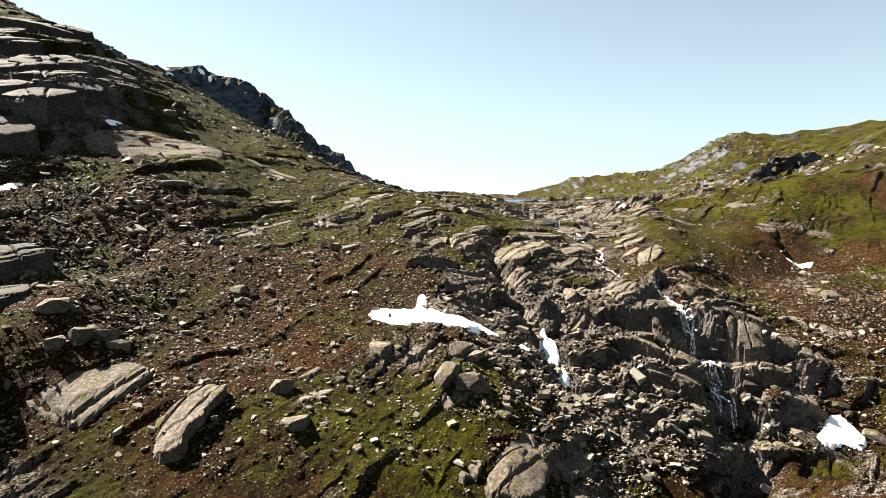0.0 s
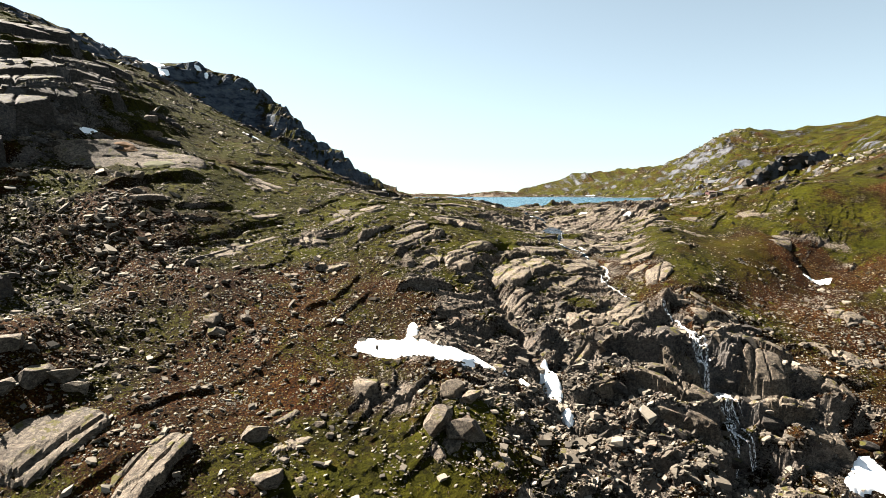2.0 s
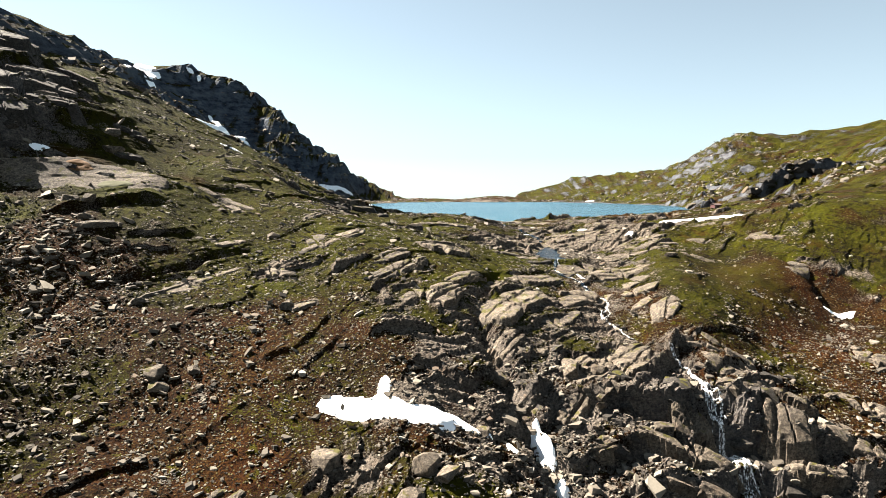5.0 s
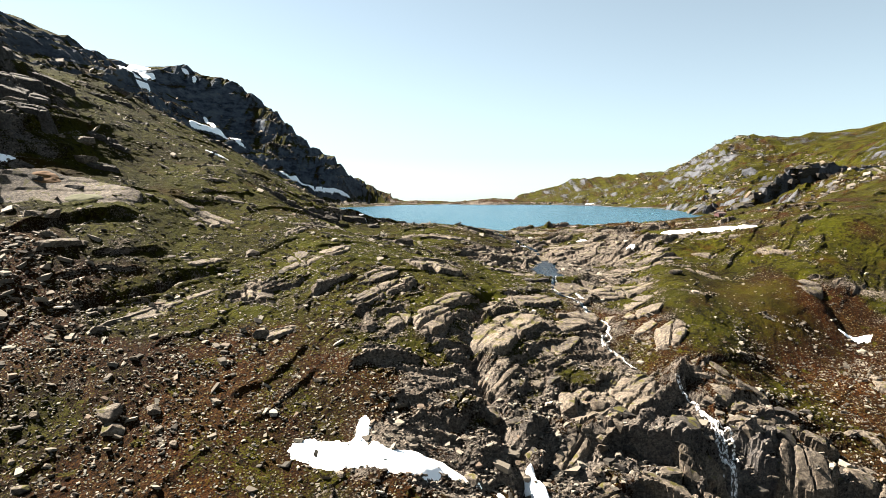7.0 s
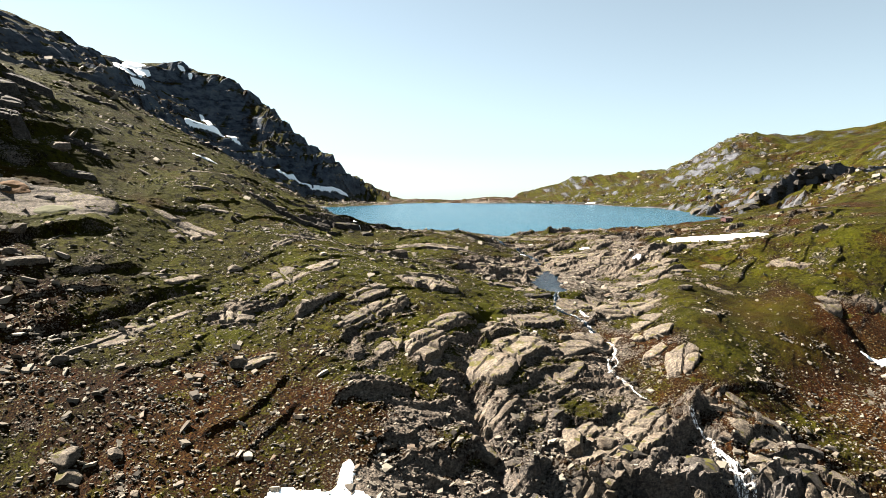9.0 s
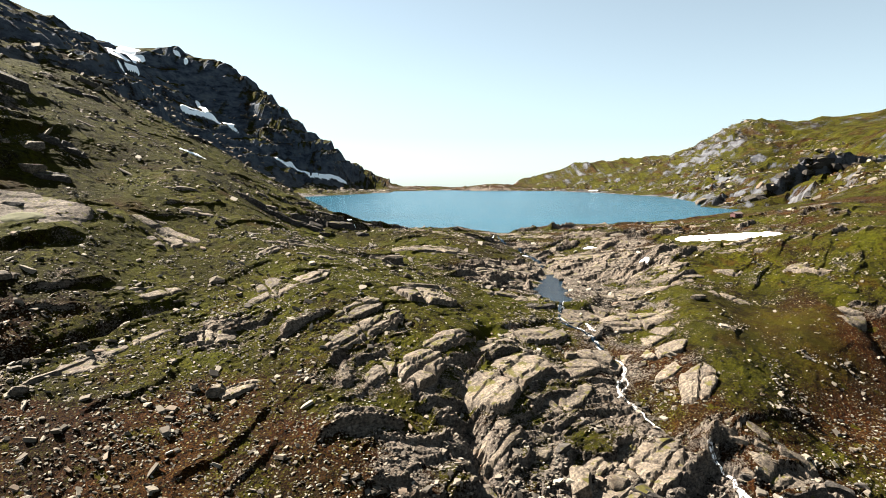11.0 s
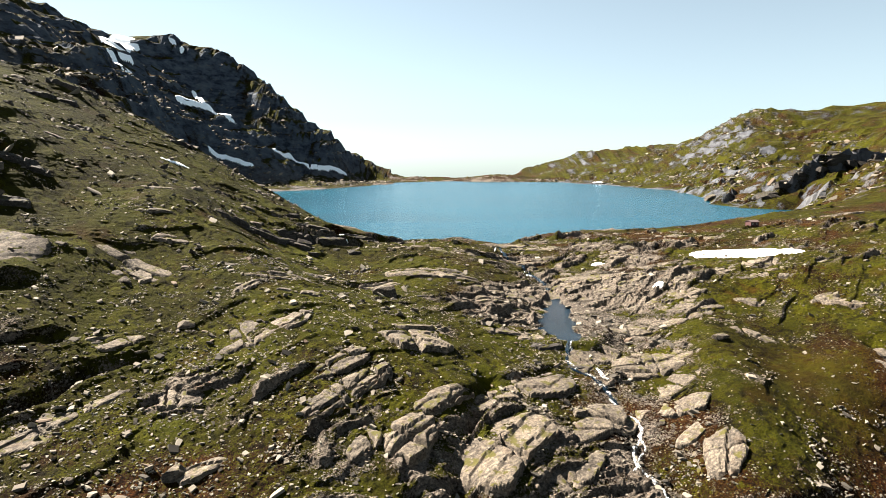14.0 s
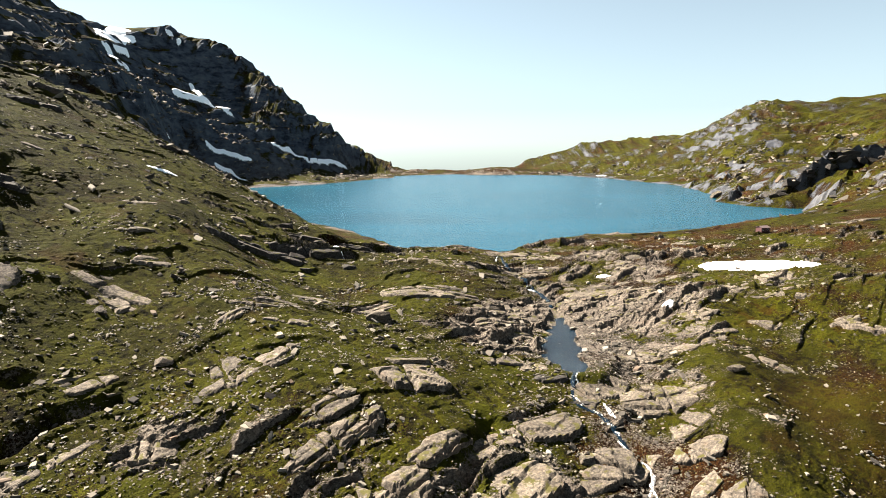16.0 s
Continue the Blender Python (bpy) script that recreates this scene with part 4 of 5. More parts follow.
# tiers of crags above the hollow, in gneiss darkened for shade
CRAG = "massive crag darkened for shade, with a lit flat top"
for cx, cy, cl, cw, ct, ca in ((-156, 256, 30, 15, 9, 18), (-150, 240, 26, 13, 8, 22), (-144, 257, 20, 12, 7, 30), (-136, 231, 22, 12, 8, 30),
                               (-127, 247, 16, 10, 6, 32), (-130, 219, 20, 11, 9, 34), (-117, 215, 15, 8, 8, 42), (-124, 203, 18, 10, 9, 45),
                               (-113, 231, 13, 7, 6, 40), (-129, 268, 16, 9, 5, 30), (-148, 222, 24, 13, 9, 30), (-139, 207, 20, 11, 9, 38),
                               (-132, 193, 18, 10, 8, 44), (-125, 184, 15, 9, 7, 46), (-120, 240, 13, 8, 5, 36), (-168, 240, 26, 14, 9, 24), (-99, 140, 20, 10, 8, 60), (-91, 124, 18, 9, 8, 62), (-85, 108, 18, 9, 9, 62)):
    rock_slab(cx, cy, cl, cw, ct, ca, 0.0, CRAG, 0.62, 2, -0.25 * ct, 0.0, 0.35, stuff=SHADED_DARK_ROCK)

# slabs on both sides of the cascade
rock_slab(22.5, 184, 21, 12, 2.6, 55, 0.08, "great bare slab above the gully", 1.0, 3, -0.3)
rock_slab(40, 195, 14, 9, 2.4, 62, 0.10, "jointed slab along the cascade", 1.0, 3, -0.3)
rock_slab(53, 217, 17, 11, 1.8, 5, 0.03, "pale whaleback slab below the pool", 1.0, 4, -0.3)
rock_slab(57, 184, 16, 8, 2.0, 72, 0.05, "rough slab along the cascade", 1.0, 4, -0.2)
rock_slab(57, 199, 10, 7, 1.8, 20, 0.08, "pale slab beside the cascade", 1.0, 2, -0.2)
rock_slab(62, 219, 12, 6, 1.0, 0, 0.03, BUFF)
rock_slab(30, 203, 15, 8, 1.6, 40, 0.06, BUFF, 1.0, 3, -0.2)
rock_slab(5, 179.5, 13, 7, 3.0, 58, 0.14, "dark-flanked slab above the gully", 1.0, 2, -0.3)
rock_slab(12, 192, 12, 6, 3.2, 45, 0.14, "dark-flanked block above the gully", 1.0, 2, -0.3)
rock_slab(5.7, 208.5, 13, 9, 2.0, 30, 0.08, BUFF, 1.0, 3, -0.2)

rock_slab(42.5, 217, 11, 3.6, 1.0, 20, 0.02, "dark wet slab at the outlet of the pool", 1.0, 2, 0.1, 0.3, 0.35, stuff=SHADED_DARK_ROCK)
rock_slab(34, 222, 8, 3.4, 1.1, 12, 0.02, "dark wet slab at the outlet of the pool", 1.0, 1, 0.1, 0.4, 0.35, stuff=SHADED_DARK_ROCK)

# crags along the green hillside
for cx, cy, cl in ((-137.6, 317.4, 10), (-140.7, 336.9, 12), (-131, 322, 8), (-136, 347.5, 11), (-138.6, 374.7, 12), (-100.2, 248.4, 9), (-96.4, 249, 7), (-92.5, 231, 10), (-98.9, 349.5, 9), (-105, 353.4, 8), (-77.4, 378.5, 9), (-112, 300, 7), (-150, 352, 9)):
    rock_slab(cx, cy, cl, cl * 0.55, cl * 0.3, 32, 0.05, "dark rock step on the green hillside", 0.6, 2, -0.3, 0.2, 0.3, stuff=SHADED_DARK_ROCK)

# rocky bank above the lake
for cx, cy, cl, ca in ((-46, 277, 14, 10), (-38, 284, 12, 0), (-41, 295, 13, 15), (-29, 300, 12, 5), (-36, 312, 12, 20), (-20, 322, 11, 10), (-52, 270, 12, 15), (-13, 330, 9, 5)):
    rock_slab(cx, cy, cl, cl * 0.45, cl * 0.25, ca, 0.02, "dark-faced rock step of the bank above the lake", 0.7, 3, -0.6, 0.3, 0.3, stuff=SHADED_DARK_ROCK)

# smaller slabs that show through the moss
rng = random.Random(2024)
for n, x0, x1, y0, y1, short, long_, lay, name in ((30, 10, 78, 222, 345, 9, 20, 15, BUFF), (9, -60, 12, 165, 250, 5, 12, 42, BUFF), (14, 70, 135, 228, 345, 6, 15, -5, BUFF),
                                                   (14, -150, -40, 230, 340, 4, 9, 30, "pale slab in the grassy hillside"), (12, -32, 30, 100, 134, 3.5, 7, 50, "half-buried slab with mossy cracks"),
                                                   (5, 20, 60, 176, 222, 8, 14, 42, BUFF)):
    for _ in range(n):
        sx, sy, sl = rng.uniform(x0, x1), rng.uniform(y0, y1), rng.uniform(short, long_)
        if float(pool_shape(np.array([sx]), np.array([sy]))[0]) > 0.05 or float(polygon_distance(np.array([sx]), np.array([sy]), SHORE)[0]) < 4 or math.hypot(sx - 147, sy - 366) < 12:
            continue
        rock_slab(sx, sy, sl, sl * rng.uniform(0.42, 0.75), rng.uniform(0.6, 1.3), rng.gauss(lay, 14), rng.uniform(0.0, 0.05), name)

# boulders that stand out
boulder(-74.2, 122.5, 4.4, 20, 0, 5, "cube-like pale boulder with a shaded face")
boulder(-68, 120.5, 4.6, 70, 1, 5, "cube-like pale boulder with a shaded face")
boulder(-64.5, 122.5, 3.8, 40, 2, 6)
boulder(-61.5, 121.0, 3.2, 10, 3, 8)
boulder(-71, 116.5, 3.0, 50, 4, 8)
boulder(-29.7, 117, 3.4, 30, 5, 14)
boulder(-46, 144.5, 3.4, 60, 6)
boulder(-44.5, 142.5, 2.6, 10, 7)
boulder(-12.5, 129.5, 4.6, 20, 8, 6, "rounded pale boulder with dark cracks", 1.2)
boulder(1.0, 118.5, 5.0, 60, 9, 8, "big pale boulder split on mossy ground", 1.5)
boulder(5.2, 117.0, 4.4, 20, 10, 8, "big mossy boulder with a dark flank")
boulder(3.2, 126, 3.6, 60, 11, 12)
boulder(6.3, 125, 3.4, 70, 12, 12)
boulder(-25, 108, 4.0, 40, 13, 10)
boulder(-87, 191.5, 3.2, 10, 1, 8, "dark boulder perched beside the great slab")
boulder(-82.5, 192, 2.4, 80, 5)
boulder(-95, 230, 4.4, 40, 2, 8, "pale boulder on the grassy hillside")
boulder(-100, 238, 5.0, 20, 6, 8, "large grey boulder on the grassy hillside")
boulder(-3.5, 236, 4.6, 10, 3, 4, "squat block with a dark overhanging face")
boulder(73.5, 222, 2.8, 30, 12, 6, "pale boulder on the grassy knoll")
boulder(32, 160, 4.0, 80, 4, 10, "leaning block in the gully")
boulder(38, 160.5, 3.2, 30, 8, 12)
boulder(236, 630, 9.0, 20, 9, 3, "pale islet rock in the lake", 1.5)
boulder(-40, 205, 2.4, 10, 7)
boulder(-28, 168.5, 2.6, 50, 10)

# moss on the great slab
def moss_cushion(x, y, rx, ry, turn, slab, mat, label):
    """A thin mat of moss that lies on the top of a slab."""
    ox, oy, oc, os_, ua, va, zs = slab
    gx_, gy_ = np.meshgrid(np.arange(-1.5 * rx, 1.5 * rx, 0.25), np.arange(-1.5 * ry, 1.5 * ry, 0.25))
    k = spot(gx_, gy_, 0, 0, rx, ry) - 0.42 + 0.22 * fbm(gx_ + x, gy_ + y, 3.0, 4, 71)
    c, s = math.cos(radians(turn)), math.sin(radians(turn))
    wx, wy = x + gx_ * c - gy_ * s, y + gx_ * s + gy_ * c
    lu, lv = (wx - ox) * oc + (wy - oy) * os_, (wy - oy) * oc - (wx - ox) * os_
    i, j = (lu - ua[0]) / (ua[1] - ua[0]), (lv - va[0]) / (va[1] - va[0])
    i, j = np.clip(i, 0, len(ua) - 1.01), np.clip(j, 0, len(va) - 1.01)
    a, b = i.astype(int), j.astype(int)
    i, j = i - a, j - b
    wz = (zs[b, a] * (1 - i) + zs[b, a + 1] * i) * (1 - j) + (zs[b + 1, a] * (1 - i) + zs[b + 1, a + 1] * i) * j
    wz = wz + 0.06 - 0.5 * smooth(0.05, -0.03, k) + 0.16 * smooth(0, 0.3, k) + 0.08 * fbm(wx, wy, 0.9, 3, 77)
    faces = grid_faces(*gx_.shape)
    faces = faces[(k.ravel()[faces] > -0.03).all(1)]
    used, faces = np.unique(faces, return_inverse=True)
    md = mesh_from("moss_cushion", np.stack([wx, wy, wz], -1).reshape(-1, 3)[used], faces.reshape(-1, 4), False)
    md.materials.append(mat)
    return tagged(new("moss_cushion", md), label, "moss")


moss_cushion(-94.0, 208.5, 4.0, 2.2, 34, GREAT, plain_material("orange_moss", (0.085, 0.036, 0.005), 0.95, 2.5, 0.7), "orange-rust moss on the back of the great slab")
moss_cushion(-83.0, 206, 5.0, 2.2, 34, GREAT, plain_material("green_moss", (0.034, 0.034, 0.005), 0.95, 2.5, 0.7), "green moss on the back of the great slab")

# the rest of the larger blocks
rng = random.Random(77)
placed = 0
ZONES = ((-70, 150, 34, 26, 0.30), (-48, 132, 40, 18, 0.25), (44, 120, 22, 10, 0.22), (10, 150, 22, 20, 0.18), (-85, 172, 18, 14, 0.20), (30, 205, 40, 45, 0.30), (-60, 215, 40, 30, 0.15), (95, 165, 18, 26, 0.14), (-20, 120, 24, 14, 0.14), (60, 300, 50, 26, 0.16), (-60, 300, 40, 40, 0.14))
weights = [z[4] for z in ZONES]
spots = [rng.choices(ZONES, weights)[0] for _ in range(150)]
for zx, zy, rx, ry, w in spots:
    bx, by = rng.gauss(zx, rx * 0.6), rng.gauss(zy, ry * 0.6)
    if 100 < by < 345 and not (28 < bx < 52 and 210 < by < 275) and not (58 < bx < 108 and 192 < by < 232):
        boulder(bx, by, min(2.2, 0.9 * rng.paretovariate(3.2)))


# broken blocks of the gorge and of the shaded cliff, their long sides along the beds
def ledge_block(x, y, length, turn, shape, dip, dark, label):
    z, sx, sy = lie(x, y, 0.5 * length)
    ob = new("ledge_block", (SHADED_BLOCKS if dark else BOULDERS)[shape % len(BOULDERS)])
    ob.matrix_world = pose(x, y, z + 0.06 * length, 0, dip, turn) @ Matrix.Diagonal((length, length * 0.55, length * 0.62, 1))
    return tagged(ob, label, "boulder", "blocks of the cliffs")


# copies of the blocks with shade put into their rock colour
SHADED_BLOCKS = []
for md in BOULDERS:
    shaded_md = md.copy()
    shaded_md.materials.clear()
    shaded_md.materials.append(SHADED_DARK_ROCK)
    SHADED_BLOCKS.append(shaded_md)
rng = random.Random(4242)
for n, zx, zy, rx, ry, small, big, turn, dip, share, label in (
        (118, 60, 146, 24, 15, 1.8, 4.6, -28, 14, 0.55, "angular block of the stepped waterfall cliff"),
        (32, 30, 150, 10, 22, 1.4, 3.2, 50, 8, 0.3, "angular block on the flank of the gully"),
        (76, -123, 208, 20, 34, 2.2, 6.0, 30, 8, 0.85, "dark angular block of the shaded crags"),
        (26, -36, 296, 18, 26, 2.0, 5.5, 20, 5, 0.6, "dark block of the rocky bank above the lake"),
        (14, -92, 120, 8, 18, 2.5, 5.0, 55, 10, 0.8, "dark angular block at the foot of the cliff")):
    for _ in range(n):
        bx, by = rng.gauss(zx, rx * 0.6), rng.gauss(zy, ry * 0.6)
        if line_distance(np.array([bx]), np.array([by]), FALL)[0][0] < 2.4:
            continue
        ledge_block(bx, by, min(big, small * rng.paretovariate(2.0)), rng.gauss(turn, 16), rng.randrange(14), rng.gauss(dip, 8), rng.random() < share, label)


# dark cliff band above the far bay, its shade put into the rock colour
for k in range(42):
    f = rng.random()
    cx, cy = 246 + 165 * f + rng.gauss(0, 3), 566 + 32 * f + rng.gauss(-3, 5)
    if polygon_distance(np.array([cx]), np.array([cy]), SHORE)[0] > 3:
        ledge_block(cx, cy, rng.uniform(6, 15), rng.gauss(14, 14), rng.randrange(14), rng.gauss(6, 6), True, "upright block darkened for shade in the cliff above the lake bay")


# ---- loose stones ----
def stone_arrays(count, seed):
    shapes = []
    for k in range(count):
        bm = rock_shape(seed + k, 0.5, 2)
        bmesh.ops.triangulate(bm, faces=bm.faces)
        bm.verts.index_update()
        shapes.append((np.array([v.co[:] for v in bm.verts]), np.array([[v.index for v in f.verts] for f in bm.faces])))
        bm.free()
    return shapes


def scatter(name, n, seed, box, weight, smallest, alpha, largest, label):
    """Stones strewn by a weight over places, joined into one mesh."""
    r = np.random.default_rng(seed)
    x, y = r.uniform(box[0], box[1], n * 4), r.uniform(box[2], box[3], n * 4)
    keep = r.random(n * 4) < weight(x, y)
    x, y = x[keep][:n], y[keep][:n]
    z = ground(x, y)[0]
    size = np.minimum(smallest * (1 - r.random(len(x))) ** (-1 / alpha), largest)
    wet = (polygon_distance(x, y, SHORE) > 2) & (z > -48)
    x, y, z, size = x[wet], y[wet], z[wet], size[wet]
    shapes = stone_arrays(10, seed)
    kind = r.integers(0, len(shapes), len(x))
    V, F, at = [], [], 0
    for k, (sv, sf) in enumerate(shapes):
        i = np.where(kind == k)[0]
        a, t = r.uniform(0, 2 * math.pi, len(i)), r.normal(0, 0.3, (2, len(i)))
        st = np.stack([r.uniform(0.8, 1.6, len(i)), r.uniform(0.6, 1.1, len(i)), r.uniform(0.5, 1.1, len(i))], -1) * size[i, None]
        p = sv[None] * st[:, None]
        p[..., 2] += p[..., 0] * t[0][:, None] + p[..., 1] * t[1][:, None]
        c, s = np.cos(a)[:, None], np.sin(a)[:, None]
        p = np.stack([p[..., 0] * c - p[..., 1] * s + x[i, None], p[..., 0] * s + p[..., 1] * c + y[i, None], p[..., 2] + z[i, None] + 0.12 * size[i, None]], -1)
        V.append(p.reshape(-1, 3))
        F.append((sf[None] + (at + np.arange(len(i)) * len(sv))[:, None, None]).reshape(-1, 3))
        at += len(i) * len(sv)
    md = mesh_from(name, np.concatenate(V), np.concatenate(F), False)
    md.materials.append(STONE)
    return tagged(new(name, md), label, "stones", kind="stuff")


def strewn(x, y):
    w = 0.05 + 0.25 * np.clip(fbm(x, y, 13, 3, 401), 0, 1) + 0.5 * smooth(0.2, 0.5, fbm(x, y, 6, 3, 405))
    w = w + (0.45 * spot(x, y, -85, 160, 32, 24) + 0.25 * spot(x, y, -45, 135, 50, 26) + 0.6 * spot(x, y, 44, 122, 26, 14)
             + 0.4 * spot(x, y, 12, 148, 26, 20) + 0.3 * spot(x, y, 100, 165, 24, 40) + 0.3 * spot(x, y, 45, 235, 12, 30))
    w = w - 0.45 * spot(x, y, 86, 212, 24, 22) - 0.20 * spot(x, y, -95, 275, 60, 50) + 0.2 * spot(x, y, -30, 195, 30, 25)
    pool = pool_shape(x, y)
    return np.clip(w, 0.03, 1) * (pool < 0.25)


scatter("loose_stones", 50000, 5, (-118, 128, 98, 250), strewn, 0.20, 2.9, 1.3, "loose grey and rusty stones strewn over the slope")
def rubble(x, y):
    return np.clip(1.2 * spot(x, y, 38, 126, 20, 14) + 0.5 * spot(x, y, 58, 136, 24, 16) + 0.6 * spot(x, y, 22, 142, 9, 16) + 0.6 * spot(x, y, -88, 164, 18, 20) + 0.5 * spot(x, y, -112, 190, 12, 22), 0, 1)


scatter("block_rubble", 7000, 8, (-128, 90, 100, 215), rubble, 0.38, 2.3, 1.9, "broken blocks piled below the cliffs and in the gully")
scatter("loose_stones_by_the_lake", 13000, 6, (-150, 170, 250, 370), strewn, 0.25, 2.6, 1.4, "loose stones strewn between slabs near the lake")


def hillside(x, y):
    return np.clip(0.25 + 0.9 * fbm(x, y, 45, 4, 421), 0, 1) * (polygon_distance(x, y, SHORE) > 4)


scatter("boulders_of_the_far_hill", 5500, 9, (140, 470, 430, 1150), hillside, 0.9, 2.3, 4.5, "grey boulders strewn over the green far hill")
scatter("scree_of_the_dark_mountain", 4500, 10, (-340, -60, 470, 1010), hillside, 0.9, 2.3, 4.5, "grey scree at the foot of the dark mountain")
scatter("stones_of_the_hillside", 1100, 11, (-230, -50, 240, 430), hillside, 0.45, 2.2, 2.6, "grey stones on the green hillside")


# ---- snow ----
def snow_patch(blobs, thick, step, seed, label, wob=0.34):
    """Old snow over the ground: a union of soft spots (x, y, rx, ry, turn), thickest in the middle."""
    x0, x1 = min(b[0] - 1.6 * max(b[2:4]) for b in blobs), max(b[0] + 1.6 * max(b[2:4]) for b in blobs)
    y0, y1 = min(b[1] - 1.6 * max(b[2:4]) for b in blobs), max(b[1] + 1.6 * max(b[2:4]) for b in blobs)
    gx_, gy_ = np.meshgrid(np.arange(x0, x1, step), np.arange(y0, y1, step))
    k = 1 - np.prod([1 - 0.92 * spot(gx_, gy_, *b) for b in blobs], axis=0) - 0.48 + wob * fbm(gx_, gy_, max(2.2, step * 7), 4, seed)
    z = ground(gx_, gy_)[0]
    # a drift fills hollows: smooth the ground under it
    distant = blobs[0][1] > 450
    for _ in range(40 if distant else 10):
        z[1:-1, 1:-1] = (z[1:-1, 1:-1] + z[:-2, 1:-1] + z[2:, 1:-1] + z[1:-1, :-2] + z[1:-1, 2:]) / 5
    top = z + 0.05 + (1.1 if distant else 0.22) * thick + thick * 0.7 * smooth(-0.05, 0.3, k) - thick * 0.6 * smooth(0.0, -0.12, k) + 0.05 * fbm(gx_, gy_, step * 5, 2, seed + 3)
    faces = grid_faces(*gx_.shape)
    faces = faces[(k.ravel()[faces] > -0.10).all(1)]
    md = mesh_from("snow_patch", np.stack([gx_, gy_, top], -1).reshape(-1, 3), faces)
    used = np.zeros(len(md.vertices), bool)
    used[faces.ravel()] = True
    bm = bmesh.new()
    bm.from_mesh(md)
    bm.verts.ensure_lookup_table()
    bmesh.ops.delete(bm, geom=[v for v in bm.verts if not used[v.index]], context="VERTS")
    left, islands = set(bm.verts), []
    while left:
        todo, group = [left.pop()], []
        while todo:
            v = todo.pop()
            group.append(v)
            for e in v.link_edges:
                w = e.other_vert(v)
                if w in left:
                    left.remove(w)
                    todo.append(w)
        islands.append(group)
    islands.sort(key=len)
    bmesh.ops.delete(bm, geom=[v for g in islands[:-1] for v in g], context="VERTS")
    bm.to_mesh(md)
    bm.free()
    md.materials.append(SNOW)
    ob = new("snow_patch", md)
    return tagged(ob, label, "snow", "snow patches")


snow_patch([(-13.2, 141.2, 3.8, 2.2, -12), (-7.5, 139.4, 5.0, 2.7, 0), (0, 138.8, 5.2, 2.7, 0), (-4.8, 144.2, 1.3, 3.4, 0), (5.2, 140, 3.8, 2.2, 12), (9.6, 141.0, 2.6, 1.1, -20), (13.2, 140.2, 1.8, 0.7, -10)], 0.4, 0.2, 501, "patch of old white snow in a hollow of the brown slope", 0.22)
snow_patch([(18, 138.6, 1.9, 0.7, -50)], 0.5, 0.2, 503, "small rest of snow in the gully")
snow_patch([(24.0, 141.6, 1.2, 3.6, 25), (22.8, 144.6, 0.9, 0.9, 0)], 1.7, 0.2, 505, "strip of old snow in the gully", 0.22)
snow_patch([(25.9, 135.4, 1.3, 1.8, 10)], 1.6, 0.2, 507, "small patch of old snow in the gully", 0.22)
snow_patch([(111, 199.9, 3.8, 1.2, -8)], 0.6, 0.25, 509, "small patch of old snow under a rock step")
snow_patch([(83.8, 133.2, 4.0, 2.3, 0), (80, 130.4, 2.8, 1.6, 0), (85.8, 130.6, 2.6, 2.0, 0)], 0.6, 0.25, 511, "round patch of old snow at the foot of the cliff", 0.22)
snow_patch([(103, 309, 5, 5.5, -25), (112, 306, 8, 8.0, -25), (121, 301, 7, 6.5, -25), (128, 296, 4, 3, -10)], 0.5, 0.5, 513, "broad patch of old snow near the lake", 0.22)
snow_patch([(65.5, 307.5, 2.6, 2.2, 0)], 0.5, 0.35, 515, "small patch of old snow between slabs")
snow_patch([(73.3, 264.4, 2.2, 1.7, 20)], 0.5, 0.3, 517, "small patch of old snow between slabs")
snow_patch([(-24, 302, 2.4, 1.3, -30)], 0.5, 0.35, 519, "small patch of old snow under a rocky bank")
snow_patch([(-107, 212, 3.0, 1.6, 30)], 0.6, 0.35, 521, "small shaded snow patch under the cliff")
snow_patch([(-113, 169, 2.6, 3.0, 0)], 0.6, 0.35, 523, "small shaded snow patch under the cliff")
FIRN = "far snow field on the dark mountain"


def streak(points, half, thick, step, seed):
    """Snow along a gully: soft spots strung on a line."""
    blobs = []
    for (ax, ay), (bx, by) in zip(points, points[1:]):
        n = max(1, int(math.hypot(bx - ax, by - ay) / half))
        blobs += [(ax + (bx - ax) * k / n, ay + (by - ay) * k / n, half, half, 0) for k in range(n + 1)]
    return snow_patch(blobs, thick, step, seed, FIRN, 0.22)


streak([(-381, 846), (-388, 880), (-390, 905), (-393, 925)], 9, 1.4, 1.6, 531)
streak([(-376, 836), (-379, 862), (-379, 890), (-377, 905)], 7, 1.4, 1.6, 532)
streak([(-363, 816), (-359, 817), (-350, 805), (-342, 805), (-339, 813)], 3.4, 1.4, 1.0, 533)
streak([(-357, 827), (-352, 843)], 2.8, 1.4, 1.0, 534)
streak([(-313, 926), (-293, 889), (-285, 882), (-278, 889), (-261, 889), (-254, 894)], 3.8, 1.6, 0.75, 535)
streak([(-304, 849), (-298, 858), (-291, 867), (-281, 884)], 3.4, 1.4, 0.8, 536)
streak([(-201, 876), (-197, 900), (-190, 916), (-169, 924), (-149, 945), (-129, 976)], 2.3, 1.4, 0.8, 537)
streak([(-247, 787), (-233, 799), (-216, 806), (-208, 813)], 1.7, 1.2, 0.7, 541)
streak([(-237, 784), (-223, 789), (-205, 782)], 1.8, 1.2, 0.7, 543)
snow_patch([(-226, 646, 2.2, 5, 20)], 1.2, 0.8, 544, FIRN)
snow_patch([(-357, 972, 6, 5, 0)], 1.2, 1.2, 547, FIRN)
snow_patch([(-341, 962, 3, 6, 0)], 1.2, 1.0, 549, FIRN)
snow_patch([(217, 966, 9, 4, 0)], 1.2, 1.0, 551, "small snow rest on the far shore")
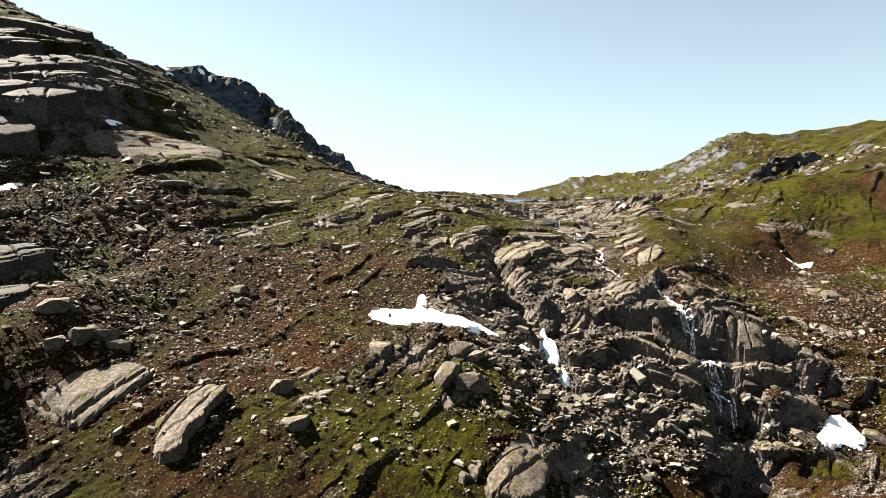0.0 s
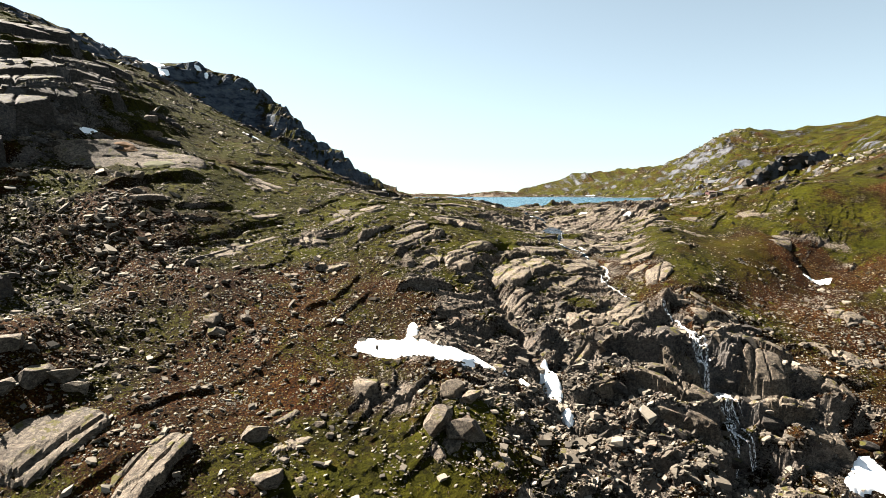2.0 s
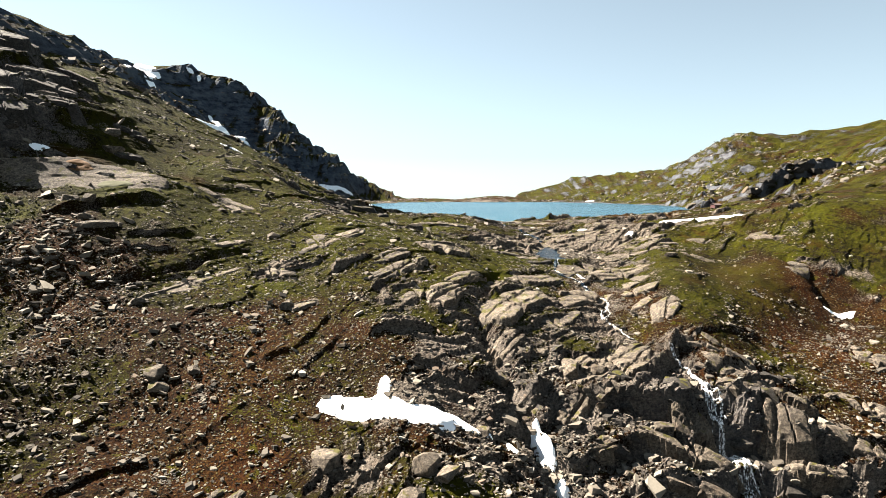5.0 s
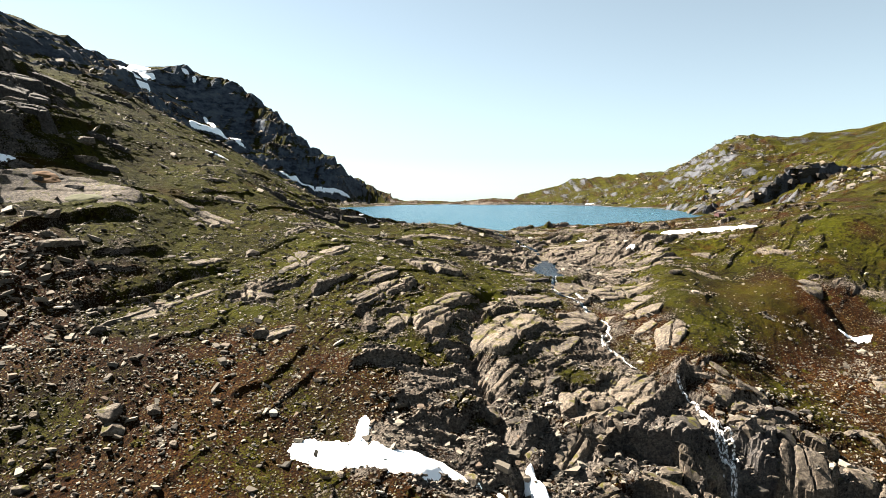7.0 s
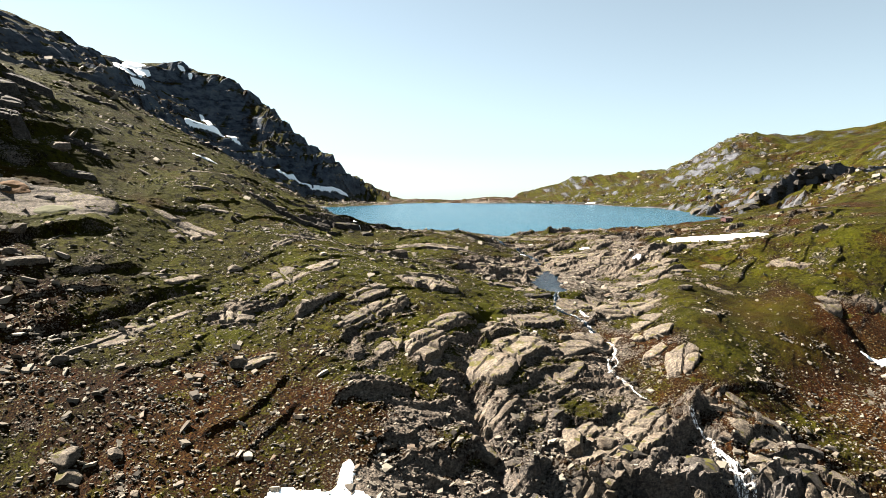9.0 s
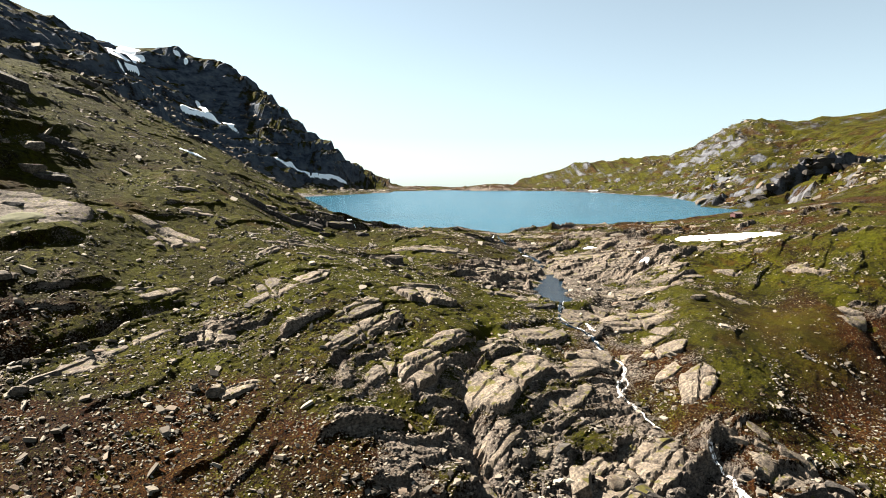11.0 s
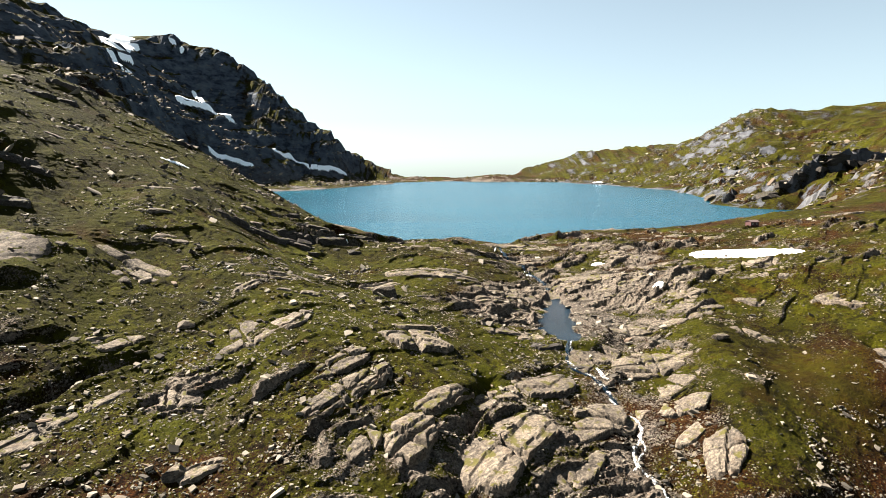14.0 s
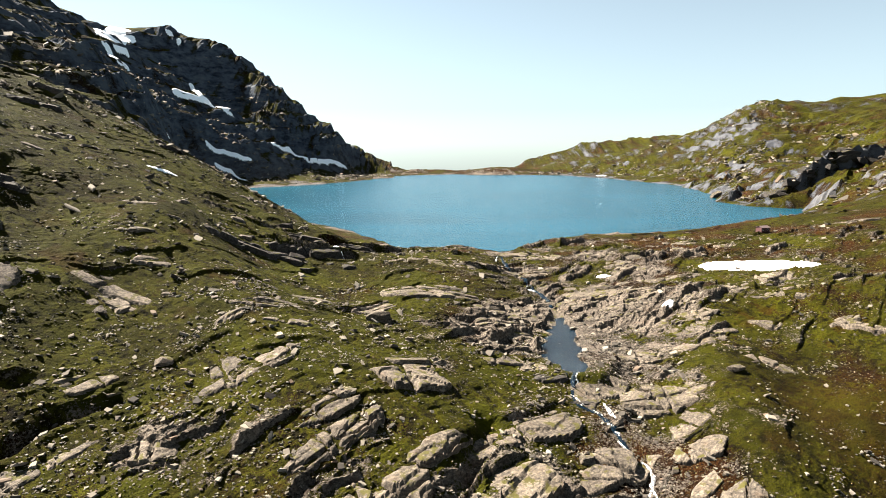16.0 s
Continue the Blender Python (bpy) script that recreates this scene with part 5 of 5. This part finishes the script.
snow_patch([(-87, 315, 5.0, 1.2, 40)], 0.6, 0.4, 545, "narrow snow rest on the hillside")


# ---- brook and waterfall ----
def strand(parent, line, width, seed, lift=0.22, mat=None, name="strand"):
    """A ribbon of white water that follows the ground down a line."""
    pts = np.array(line, float)
    n = 14 * (len(pts) - 1)
    t = np.linspace(0, len(pts) - 1, n)
    i = np.minimum(t.astype(int), len(pts) - 2)
    f = (t - i)[:, None]
    p = pts[i] * (1 - f) + pts[i + 1] * f
    p = p + np.stack([fbm(t * 3.1 + seed, t * 0, 2.6, 2, seed), fbm(t * 2.7, t * 0 + seed, 2.6, 2, seed + 1)], -1) * 0.8
    side = np.gradient(p, axis=0)
    side = np.stack([-side[:, 1], side[:, 0]], -1) / (np.linalg.norm(side, axis=1)[:, None] + 1e-6)
    w = width * (0.55 + 0.6 * np.abs(fbm(t * 2 + seed, t * 0, 1.5, 2, seed + 2)))[:, None]
    z = ground(p[:, 0], p[:, 1])[0]
    z = np.maximum.reduce([z, np.append(z[1:], z[-1]) , np.append(z[0], z[:-1]) * 0.5 + z * 0.5]) + lift
    cols = []
    for k, up in ((-1, -0.12), (-0.4, 0.06), (0.3, 0.09), (1, -0.12)):
        cols.append(np.concatenate([p + side * w * k, (z + up)[:, None]], 1))
    verts = np.stack(cols, 1).reshape(-1, 3)
    md = mesh_from(name, verts, grid_faces(n, 4))
    md.materials.append(mat or FOAM)
    ob = new(name, md)
    ob.parent = parent
    return ob


fall = tagged(new("waterfall"), "thin white waterfall braided down dark wet ledges", "waterfall")
strand(fall, FALL, 0.55, 3, 0.6)
rng = random.Random(37)
for k in range(22):
    f = k / 21
    sx, sy = 56.6 + 4.6 * f + rng.gauss(0, 0.5 + 0.8 * f), 160 - 20 * f + rng.uniform(-1, 1)
    run = rng.uniform(3, 8)
    strand(fall, [(sx, sy), (sx + rng.uniform(-0.8, 1.3), sy - run * 0.4), (sx + rng.uniform(-1.6, 3.0), sy - run)], rng.uniform(0.12, 0.38), 100 + 7 * k, 0.5)
strand(fall, [(74, 143), (75, 139), (75.5, 135)], 0.12, 33)
cascade = tagged(new("cascade"), "white cascade of the brook between slabs", "cascade")
strand(cascade, [(44.0, 214.5), (44.6, 211.5), (45.0, 208.5)], 0.5, 59, 0.4)
strand(cascade, [(47.5, 198), (48.5, 195), (46.4, 190.6), (44.4, 186), (43.6, 181.5)], 0.42, 41)
strand(cascade, [(44, 183.5), (45, 181.5), (47, 180.5)], 0.5, 43)
strand(cascade, [(48.0, 193), (46.9, 189), (45.2, 185.5)], 0.25, 47)
strand(cascade, [(47.0, 180), (47.6, 177), (49.5, 174)], 0.22, 53)
brook = tagged(new("brook"), "narrow brook running out of the lake over slabs", "brook")
strand(brook, [(32, 347), (33, 335), (34, 320), (36, 306), (38, 294), (42, 281), (43.6, 272)], 0.9, 61, -0.02, BROOK, "channel")
strand(brook, [(40.5, 224), (38.5, 217), (39, 213), (42.5, 211.5), (44, 207), (45.5, 201), (47.5, 196)], 0.8, 63, 0.0, BROOK, "channel")
strand(brook, [(31, 333), (30.6, 329), (30.5, 325)], 0.35, 65)
strand(brook, [(37, 291), (38, 288), (39, 286)], 0.22, 71)
for k, (bx, by, ex, ey) in enumerate(((38.6, 216, 39.2, 213), (41, 212.3, 43, 210.5), (43.8, 208, 44.6, 205), (45, 203, 46, 199.5), (40, 222.5, 39, 219))):
    strand(brook, [(bx, by), (0.5 * (bx + ex) + 0.4, 0.5 * (by + ey)), (ex, ey)], 0.3, 81 + 5 * k, 0.2)


# ---- hut ----
def part(name, bm, mat, parent, label=""):
    md = bpy.data.meshes.new(name)
    bm.to_mesh(md)
    bm.free()
    md.materials.append(mat)
    ob = new(name, md)
    ob.parent = parent
    return tagged(ob, label) if label else ob


def box(x, y, z, sx, sy, sz, bevel=0.02):
    bm = bmesh.new()
    bmesh.ops.create_cube(bm, size=1.0, matrix=pose(x, y, z) @ Matrix.Diagonal((sx, sy, sz, 1)))
    bmesh.ops.bevel(bm, geom=bm.edges[:], offset=bevel, segments=1, affect="EDGES")
    return bm


RED = plain_material("red_paint", (0.040, 0.008, 0.008), 0.7, 2.0, 0.3)
TURF = plain_material("dark_roof", (0.05, 0.03, 0.028), 0.85, 2.0, 0.4)
GLASS = plain_material("dark_glass", (0.02, 0.025, 0.03), 0.1, 2.0, 0.1)
TRIM = plain_material("white_trim", (0.6, 0.6, 0.57), 0.6, 2.0, 0.1)
hut = tagged(new("hut"), "small red wooden hut with a dark low roof by the lake", "hut")
hut.matrix_world = pose(147, 366, place_height(147, 366) - 0.1, 0, 0, 22) @ Matrix.Scale(0.74, 4)
part("wall", box(0, -2.0, 1.25, 6.2, 0.2, 2.7), RED, hut)
part("wall", box(0, 2.0, 1.25, 6.2, 0.2, 2.7), RED, hut)
part("wall", box(-3.0, 0, 1.25, 0.2, 3.8, 2.7), RED, hut)
part("wall", box(3.0, 0, 1.25, 0.2, 3.8, 2.7), RED, hut)
bm = bmesh.new()
v = [bm.verts.new(c) for c in ((-3.4, -2.5, 2.5), (3.4, -2.5, 2.5), (3.4, 0, 3.5), (-3.4, 0, 3.5), (-3.4, 2.5, 2.5), (3.4, 2.5, 2.5), (-3.4, -2.5, 2.65), (3.4, -2.5, 2.65), (3.4, 0, 3.68), (-3.4, 0, 3.68), (-3.4, 2.5, 2.65), (3.4, 2.5, 2.65))]
for q in ((6, 7, 8, 9), (9, 8, 11, 10), (1, 0, 3, 2), (2, 3, 4, 5), (0, 1, 7, 6), (5, 4, 10, 11)):
    bm.faces.new([v[k] for k in q])
bm.faces.new([v[k] for k in (0, 6, 9, 10, 4, 3)])
bm.faces.new([v[k] for k in (1, 2, 5, 11, 8, 7)])
part("roof", bm, TURF, hut, "dark low-pitched roof")
for wx in (-1.6, 1.5):
    win = part("window", box(wx, -2.12, 1.5, 1.0, 0.06, 0.9), TRIM, hut, "white-framed window")
    part("pane", box(wx, -2.16, 1.5, 0.8, 0.04, 0.7, 0.005), GLASS, win)
part("door", box(0.1, -2.12, 1.0, 0.8, 0.06, 1.9), TURF, hut, "dark wooden door")
